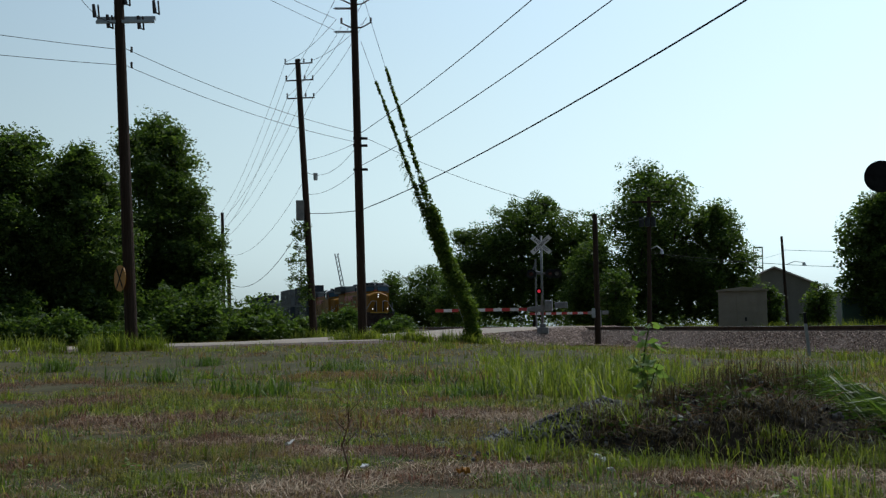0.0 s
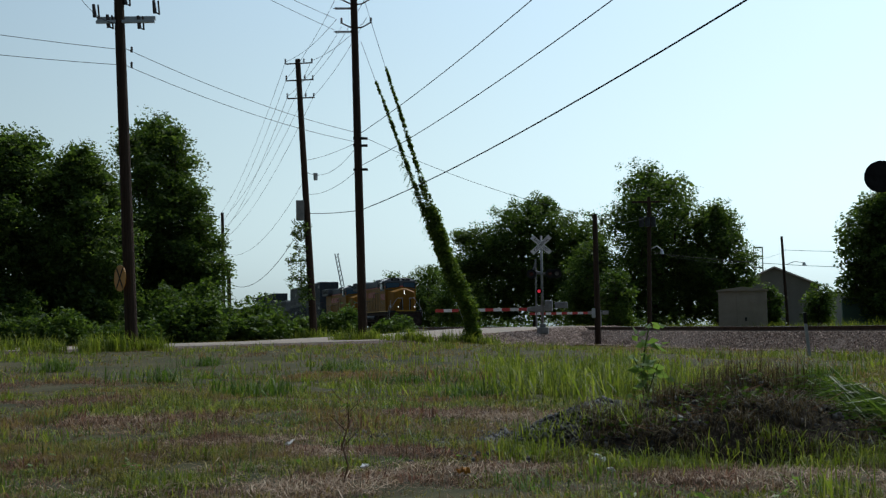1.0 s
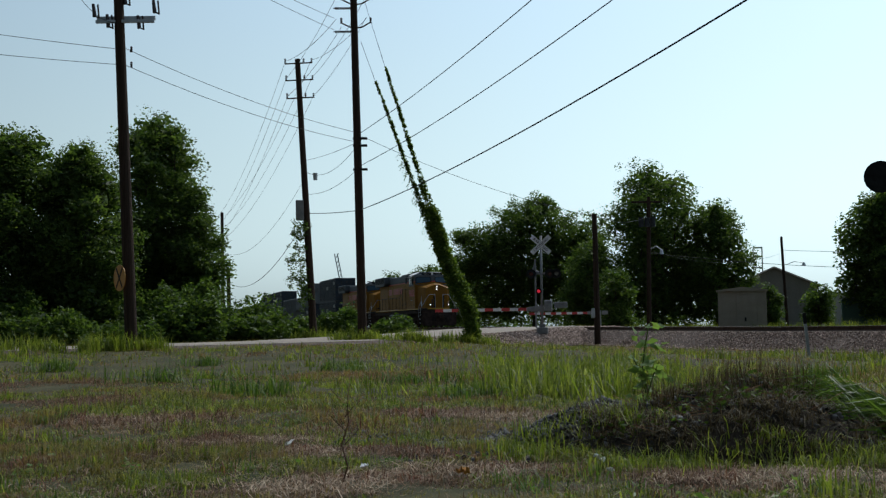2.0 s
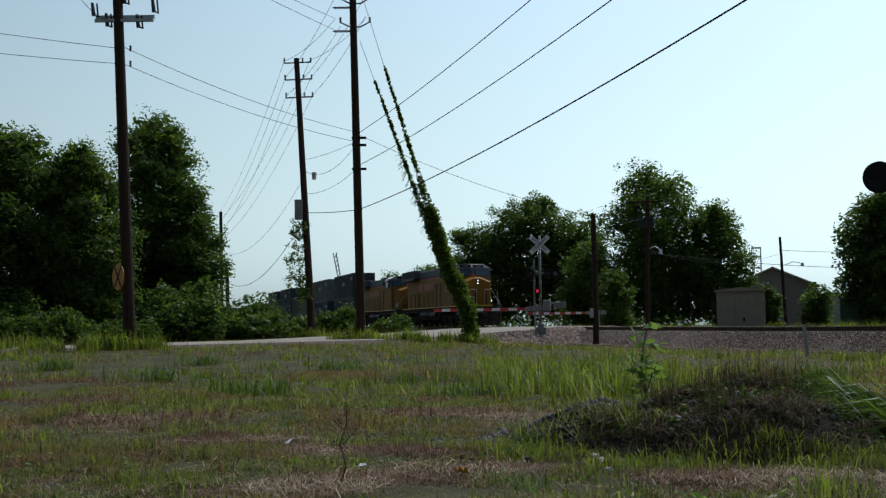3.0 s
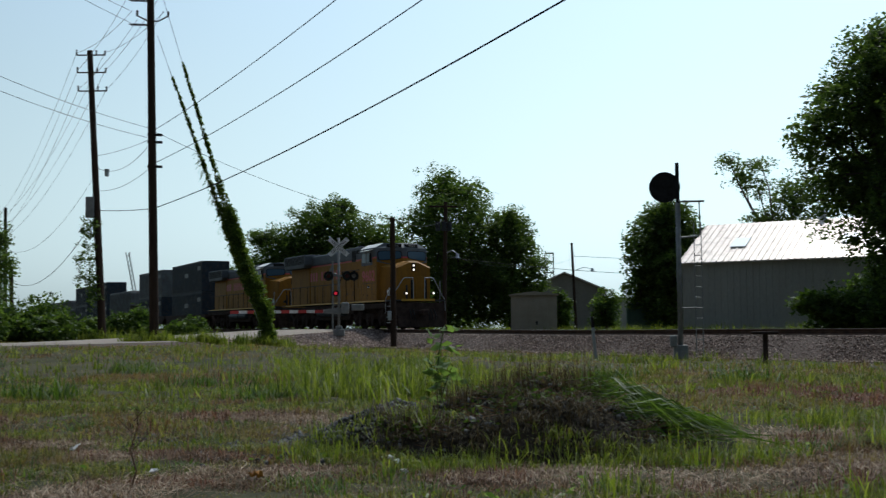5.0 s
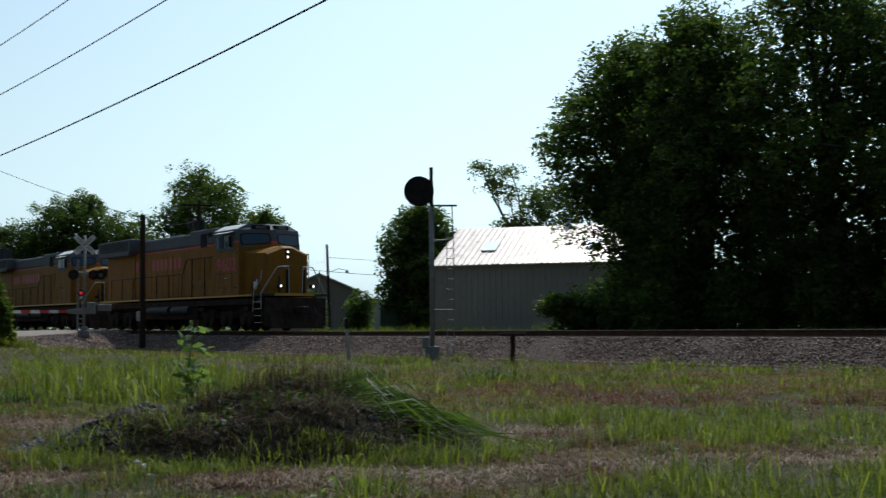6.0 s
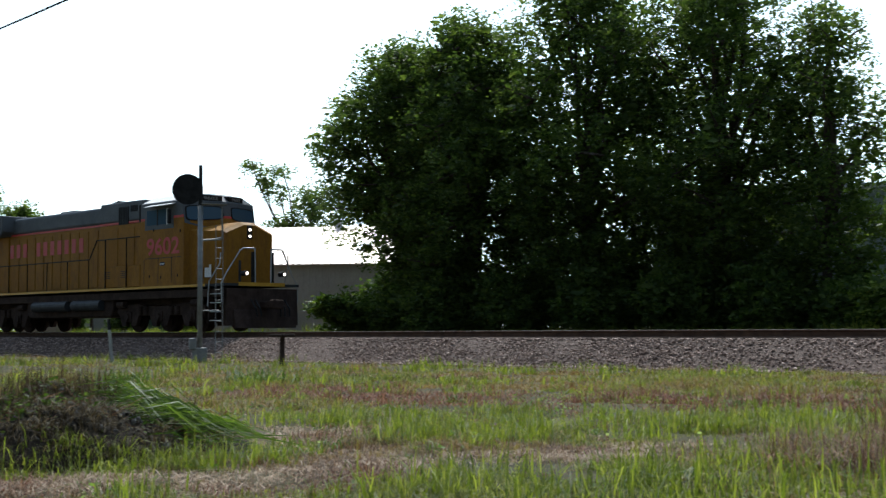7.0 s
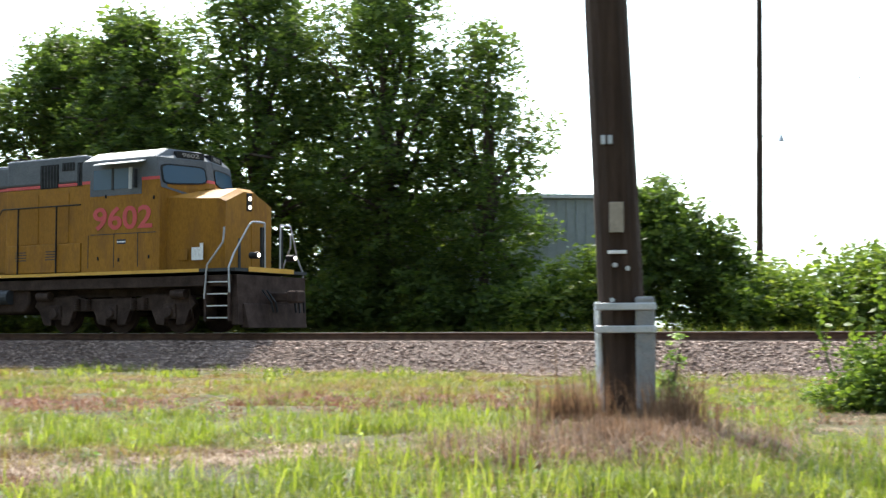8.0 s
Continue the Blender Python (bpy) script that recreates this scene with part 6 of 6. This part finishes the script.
def grass():
    specs = [(300000, 4.5, 11, 0.075, 0.0065, 2, 1), (290000, 11, 24, 0.095, 0.011, 2, 2), (170000, 24, 60, 0.12, 0.028, 1, 3)]
    for n, r0, r1, h, w, seg, seed in specs:
        p, c = sector(n, r0, r1, -24, 74, seed)
        roll = np.random.default_rng(seed + 20).uniform(0, 1, len(p))
        rust = roll < ellipses(p[:, 0], p[:, 1], STRIP)
        dead = ~rust & (roll < dryness(p[:, 0], p[:, 1]))
        live = ~rust & ~dead
        tall = 0.35 + 1.45 * c ** 1.6
        v, f = blades(n, p[live], h * tall[live], w, seed + 10, 1.3, seg)
        tagged(np_mesh("grass", v, f, M_GRASS), "rough mown grass with dry brown patches", "grass", kind="stuff")
        v, f = blades(n, p[dead], h * 0.7 * tall[dead], w, seed + 15, 2.0, seg)
        tagged(np_mesh("dry_grass", v, f, M_DRY), "patches of dead brown grass", "grass", kind="stuff")
        if rust.sum() > 50:
            v, f = blades(n, p[rust], h * (0.35 + 0.9 * tall[rust]), w, seed + 18, 1.5, seg)
            tagged(np_mesh("rust_grass", v, f, M_RUST), "strip of red-brown dead grass", "grass", kind="stuff")


grass()


def tufts(name, label, centres, per, spread, height, width, material, seed, lean=0.5, parent=None):
    """Clumps of longer blades round given ground points."""
    r = np.random.default_rng(seed)
    c = np.repeat(np.asarray(centres, float), per, axis=0)
    sz = np.repeat(r.uniform(0.5, 1.3, len(centres)), per)
    off = r.normal(size=(len(c), 2)) * spread * sz[:, None]
    p = c.copy()
    p[:, :2] += off
    v, f = blades(len(p), p, height * sz, width, seed + 1, lean, 2)
    ob = np_mesh(name, v, f, material, parent, label)
    return ob if parent else tagged(ob, label, "grass", kind="stuff")


M_DARKCLOD = surface("pale_clods", (0.10, 0.085, 0.07), (0.3, 0.27, 0.24), 2.0, 0.95, 0, 30, 0.5)


def scatter(n, r0, r1, a0, a1, seed):
    p, _ = sector(int(n * 1.8), r0, r1, a0, a1, seed)
    return p[dryness(p[:, 0], p[:, 1]) < 0.45][:n]


tufts("green_tufts", "scattered taller tufts of bright green grass", scatter(700, 5.5, 20, -24, 74, 31), 36, 0.09, 0.14, 0.009, M_TALLGRASS, 32, 0.8)
tufts("far_tufts", "coarse green grass tufts before the track", scatter(500, 16, 40, -24, 74, 33), 26, 0.16, 0.22, 0.022, M_TALLGRASS, 34, 0.7)
tufts("dry_tufts", "scattered tufts of dry brown grass", scatter(420, 5.5, 14, -24, 74, 35), 40, 0.10, 0.09, 0.007, M_DRY, 36, 1.4)
rs = np.random.default_rng(37)
straw = np.concatenate([np.stack([rs.normal(cx, rx * 0.55, 90), rs.normal(cy, ry * 0.55, 90), np.zeros(90)], 1) for cx, cy, rx, ry in DEAD if cy < 13])
straw = np.concatenate([straw, scatter(420, 4.8, 10, -24, 74, 37)])
straw = straw[(pile_h(straw[:, 0], straw[:, 1]) < 0.05) & (value_noise(straw[:, 0], straw[:, 1], 0.4, 8) > 0.47)]
straw[:, 2] = 0.015
tufts("thatch", "dry straw lying between the grass", straw, 20, 0.12, 0.05, 0.006, M_STRAW, 38, 3.4)
tufts("long_grass", "long bright green grass in the open field", scatter(560, 5.5, 12.5, 18, 74, 83), 34, 0.11, 0.21, 0.009, M_TALLGRASS, 84, 0.8)
near_p, near_c = sector(90000, 0.3, 14, 74, 336, 85)
core_p, core_c = sector(40000, 0.3, 4.6, -24, 74, 86)
v_, f_ = blades(0, np.concatenate([near_p, core_p]), 0.08 * (0.5 + 0.9 * np.concatenate([near_c, core_c])), 0.012, 87, 1.0, 1)
tagged(np_mesh("grass", v_, f_, M_GRASS), "rough mown grass round the tripod", "grass", kind="stuff")
rt = np.random.default_rng(39)
band = np.stack([rt.uniform(0.9, 3.6, 110), rt.uniform(15.0, 25.0, 110), np.zeros(110)], 1)
band[:, 2] = ground_z(band[:, 0], band[:, 1])
tufts("tall_grass_stand", "stand of tall bright green grass behind the heap", band, 36, 0.2, 0.42, 0.018, M_TALLGRASS, 40, 0.8)
qs = rt.uniform(-95, 12, 1100)
dq = rt.uniform(-8.5, -4.2, 1100)
far_w = np.array([on_track(a, b, 0) for a, b in zip(qs, dq)])
far_w[:, 2] = ground_z(far_w[:, 0], far_w[:, 1])
tufts("trackside_weeds", "bright weeds growing beyond the track", far_w, 26, 0.3, 0.55, 0.035, M_TALLGRASS, 41, 0.5)

low = scatter(650, 5, 16, -24, 74, 55)
low[:, 2] += 0.02
tagged(leaves_mesh("ground_weeds", low, 0.09, 12, 0.045, 56, M_BRIGHT, None), "low broad-leaved weeds in the grass", "weeds", kind="stuff")
clod = scatter(900, 5, 13, -24, 74, 57)
tagged(stones("clods", clod, 0.022, 58, M_DARKCLOD), "small clods and stones in the grass", "stones", kind="stuff")
base_pts = []
for cx, cy, n_b in ((P_A.x, P_A.y, 26), (P_C.x, P_C.y, 26), (G0.x, G0.y, 26), (P_B.x, P_B.y, 14), (-1.0, 49.0, 26)):
    base_pts += [(cx + rt.normal(0, 0.55), cy + rt.normal(-0.2, 0.4), 0.0) for _ in range(n_b)]
base_pts += [(rt.uniform(-21, -10.6), 38.2 + rt.normal(0, 0.7), 0.0) for _ in range(90)]
base_pts = np.array(base_pts)
base_pts[:, 2] = ground_z(base_pts[:, 0], base_pts[:, 1])
tufts("pole_foot_grass", "long green grass at the feet of the poles", base_pts, 40, 0.16, 0.5, 0.03, M_TALLGRASS, 71, 0.5)
# weeds and grass on the heap
M_DARKWEED = leafy("dark_dry_weeds", (0.03, 0.026, 0.013), (0.07, 0.055, 0.027), (0.14, 0.115, 0.06), 0.3, 0.7, tint=(1.4, 1.2, 1.0))
pw = np.stack([rt.uniform(1.1, 3.4, 700), rt.uniform(7.85, 9.5, 700), np.zeros(700)], 1)
pw[:, 2] = pile_h(pw[:, 0], pw[:, 1])
pw = pw[(pw[:, 2] > 0.02) & (value_noise(pw[:, 0], pw[:, 1], 0.3, 93) > 0.28 + 0.3 * np.clip(pw[:, 1] - 8.6, 0, 1))]
tufts("heap_weeds", "dark dry weeds covering the heap", pw, 22, 0.06, 0.085, 0.005, M_DARKWEED, 43, 2.0)
ps = np.stack([rt.normal(2.25, 0.35, 60), rt.normal(8.95, 0.2, 60), np.zeros(60)], 1)
ps[:, 2] = pile_h(ps[:, 0], ps[:, 1])
tufts("heap_stalks", "thin brown stalks standing on the crest of the heap", ps, 16, 0.07, 0.22, 0.005, M_DARKWEED, 44, 0.5)
pl_ = np.stack([rt.uniform(1.0, 3.2, 90), rt.uniform(8.2, 9.0, 90), np.zeros(90)], 1)
pl_[:, 2] = pile_h(pl_[:, 0], pl_[:, 1]) + 0.02
tagged(leaves_mesh("heap_leaves", pl_, 0.10, 12, 0.05, 48, M_LEAF2, None), "low dark leaves creeping over the heap", "weeds", kind="stuff")
# long grass combed over the end of the heap, away from the crest
n_g = 1000
g0 = np.stack([rt.normal(2.85, 0.2, n_g), rt.normal(8.85, 0.22, n_g), np.zeros(n_g)], 1)
g0[:, 2] = pile_h(g0[:, 0], g0[:, 1])
reach = rt.uniform(0.3, 0.8, n_g)
aim = rt.normal(-0.25, 0.25, n_g)
g1 = g0 + np.stack([reach * 0.5 * np.cos(aim), reach * 0.5 * np.sin(aim), 0.03 + 0.03 * rt.normal(0, 1, n_g)], 1)
g2 = g0 + np.stack([reach * np.cos(aim), reach * np.sin(aim), np.zeros(n_g)], 1)
g2[:, 2] = pile_h(g2[:, 0], g2[:, 1]) + 0.04 + np.abs(rt.normal(0, 0.03, n_g))
g1[:, 2] = np.maximum(g1[:, 2], pile_h(g1[:, 0], g1[:, 1]) + 0.03)
side = rt.normal(0, 0.0035, (n_g, 3))
gv = np.stack([g0 - side, g0 + side, g1 + side, g1 - side, g2], 1).reshape(-1, 3)
gb_ = 5 * np.arange(n_g)[:, None]
tagged(np_mesh("lodged_grass", gv, np.concatenate([gb_ + [0, 1, 2], gb_ + [0, 2, 3], gb_ + [3, 2, 4]], 0), M_LEAF2), "long green grass lying over the end of the heap", "grass", kind="stuff")
pe = np.stack([rt.uniform(0.9, 3.6, 90), rt.uniform(7.55, 8.0, 90), np.zeros(90)], 1)
pe = np.concatenate([pe, np.stack([rt.uniform(0.5, 1.5, 46), rt.uniform(8.4, 9.2, 46), np.zeros(46)], 1)])
pe[:, 2] = pile_h(pe[:, 0], pe[:, 1])
tufts("heap_edge_grass", "green grass along the foot of the heap", pe, 20, 0.08, 0.14, 0.007, M_TALLGRASS, 47, 1.0)
# shadow spots between the blades, put in as darker green tufts
dark_t = scatter(420, 5.5, 15, -24, 74, 59)
tufts("dark_tufts", "short dark green tufts standing in for shadow spots in the grass", dark_t, 30, 0.07, 0.12, 0.008, M_LEAF2, 60, 1.2)
# dark rough clumps standing out of the field
rough = np.array([(-5.67, 28.1, 0.0), (-2.2, 25.0, 0.0), (-5.0, 22.0, 0.0), (-0.4, 20.5, 0.0), (3.4, 24.0, 0.0), (-2.6, 17.5, 0.0), (0.6, 16.2, 0.0), (-8.5, 26.5, 0.0), (6.3, 20.0, 0.0), (8.1, 18.6, 0.0)])
rough[:, 2] = ground_z(rough[:, 0], rough[:, 1])
tufts("rough_clumps", "rank dark green clumps in the field", np.repeat(rough, 5, axis=0) + rt.normal(0, 0.25, (50, 3)) * [1, 1, 0], 36, 0.2, 0.34, 0.018, M_LEAF2, 49, 1.0)

# broad-leaved weed behind the heap
wd_ = thing("broad_leaved_weed", "tall bright broad-leaved weed growing behind the heap", "weed", (1.74, 10.35, 0.0))
bm = B()
limb(bm, (0, 0, 0), (0.03, 0, 0.90), 0.012, 0.005, random.Random(3), 5)
limb(bm, (0, 0, 0.3), (0.12, 0.02, 0.62), 0.007, 0.004, random.Random(4), 3)
limb(bm, (0, 0, 0.35), (-0.11, 0.0, 0.66), 0.007, 0.004, random.Random(5), 3)
part("stem", bm, M_LEAF2, wd_)
rw = np.random.default_rng(51)
kz = rw.uniform(0.25, 0.93, 60)
lc = np.stack([rw.normal(0.01, 0.062, 60), rw.normal(0, 0.06, 60), kz], 1)
for i in range(60):
    leaves_mesh("leaf", lc[i:i + 1], 0.03, 1, 0.135, 52 + i, M_BRIGHT, wd_, "", 0.2)

# dry grass and creeper round the near pole
rp = np.random.default_rng(61)
ang = rp.uniform(0, 2 * np.pi, 260)
rad_ = np.abs(rp.normal(0, 1, 260))
pp_ = np.stack([7.25 + 0.75 * rad_ * np.cos(ang), 4.85 + 0.62 * rad_ * np.sin(ang), np.zeros(260)], 1)
pp_ = np.concatenate([pp_, np.stack([rp.normal(8.95, 0.16, 70), rp.normal(5.9, 0.2, 70), np.zeros(70)], 1)])
tufts("dead_grass_clump", "thick clump of dead brown grass round the pole", pp_, 50, 0.12, 0.25, 0.006, M_DRY, 62, 1.6)
tall_d = np.stack([rp.normal(8.45, 0.16, 46), rp.normal(6.15, 0.14, 46), np.zeros(46)], 1)
tall_e = np.stack([rp.normal(8.7, 0.10, 34), rp.normal(5.3, 0.12, 34), np.zeros(34)], 1)
tufts("standing_dead_grass", "tall dead brown grass standing beside the pole", np.concatenate([tall_d, tall_e]), 20, 0.08, 0.50, 0.007, M_DRY, 64, 0.45)
pf_ = np.stack([rp.uniform(5.4, 7.6, 60), rp.uniform(3.3, 3.9, 60), np.zeros(60)], 1)
tufts("pole_front_grass", "bright green grass before the dead clump", pf_, 26, 0.08, 0.15, 0.009, M_TALLGRASS, 66, 1.0)
bush((9.45, 5.75), [(0, 0, 0.35, 0.12, 0.12, 0.35), (0.03, -0.05, 0.75, 0.1, 0.1, 0.2)], 420, 63, 0.06, "thin green sapling against the pole", M_BRIGHT, 0.08)
for k, (x, y, h) in enumerate(((-0.6, 7.2, 0.62), (8.4, 6.3, 0.75), (3.3, 8.9, 0.5))):
    st = thing("dead_stalk", "thin dead brown weed stalk", "stalk", (x, y, 0), 0, "dead stalks")
    bm = B()
    limb(bm, (0, 0, 0), (0.05, 0.02, h), 0.006, 0.002, random.Random(70 + k), 5)
    for q in range(4):
        limb(bm, (0.02, 0.01, h * (0.4 + 0.13 * q)), (0.02 + (-1) ** q * 0.09, 0.0, h * (0.55 + 0.13 * q)), 0.003, 0.0015, random.Random(80 + q), 2)
    part("stem", bm, M_DRY, st)


for k, (x, y, h) in enumerate(((12.7, 5.75, 1.95), (12.85, 5.5, 1.5), (13.0, 5.3, 1.75))):
    st = thing("tall_weed", "tall yellow-green weed rising from the vine heap", "weed", (x, y, 0), 0, "tall weeds")
    bm = B()
    limb(bm, (0, 0, 0), (0.12 * (k - 1), 0.05, h), 0.014, 0.005, random.Random(90 + k), 6)
    part("stem", bm, M_VINE, st)
    hz = np.linspace(0.35, 0.97, 14) * h
    leaves_mesh("foliage", np.stack([0.12 * (k - 1) * hz / h, 0.05 * hz / h, hz], 1), 0.09, 5, 0.11, 95 + k, M_VINE, st)


def litter(loc, size, material, label, seed):
    bm = B()
    bmesh.ops.create_grid(bm, x_segments=5, y_segments=5, size=size / 2)
    r = random.Random(seed)
    for v in bm.verts:
        v.co.z = r.uniform(0.0, size * 0.55)
        v.co.x += r.uniform(-0.2, 0.2) * size
    ob = part("litter", bm, material)
    ob.matrix_world = pose(*loc, 25, 10, seed * 40)
    sol = ob.modifiers.new("thickness", "SOLIDIFY")
    sol.thickness = 0.002
    return tagged(ob, label, "litter", "scattered litter")


litter((1.28, 11.2, 0.06), 0.10, M_PAPER, "crumpled scrap of white paper in the grass", 1)
litter((1.0, 7.85, 0.06), 0.075, M_PAPER, "crumpled white wrapper in the grass", 2)
litter((1.02, 7.45, 0.04), 0.04, M_PAPER, "small torn scrap of white paper", 3)
litter((0.11, 7.35, 0.05), 0.07, M_SIGNYEL, "crumpled yellow wrapper in the grass", 4)
litter((-0.5, 7.75, 0.05), 0.05, M_PAPER, "small pale scrap of litter", 5)
litter((-1.18, 9.4, 0.05), 0.06, M_PAPER, "pale scrap of litter in dry grass", 6)


def train_s(t):
    """The front coupling's place along the track: the train gathers speed from 12.8 to 13.9 m/s."""
    return TRAIN_FIT[0] + TRAIN_FIT[1] * t + TRAIN_FIT[2] * t ** 2 + TRAIN_FIT[3] * t ** 3


TRAIN_FIT = (-122.5274, 12.5125, 0.0710, 0.0018)


def motions():
    for car, back in TRAIN:
        rows = []
        for k in range(17):
            s = train_s(k / 2) - back
            p, q = on_track(s, 0, RAIL_Z + 0.003), on_track(s - 18, 0, RAIL_Z + 0.003)
            rows.append((k / 2, pose(p.x, p.y, p.z, 0, math.degrees(math.atan2(q.z - p.z, 18)), TRACK_RZ)))
        walk(car, rows)
    for w in lead_wheels + second_wheels:
        x, y, z = w.location
        walk(w, [(k / 30, pose(x, y, z, 0, math.degrees((train_s(k / 30) - train_s(0)) / WHEEL_R), 0)) for k in range(241)])


motions()
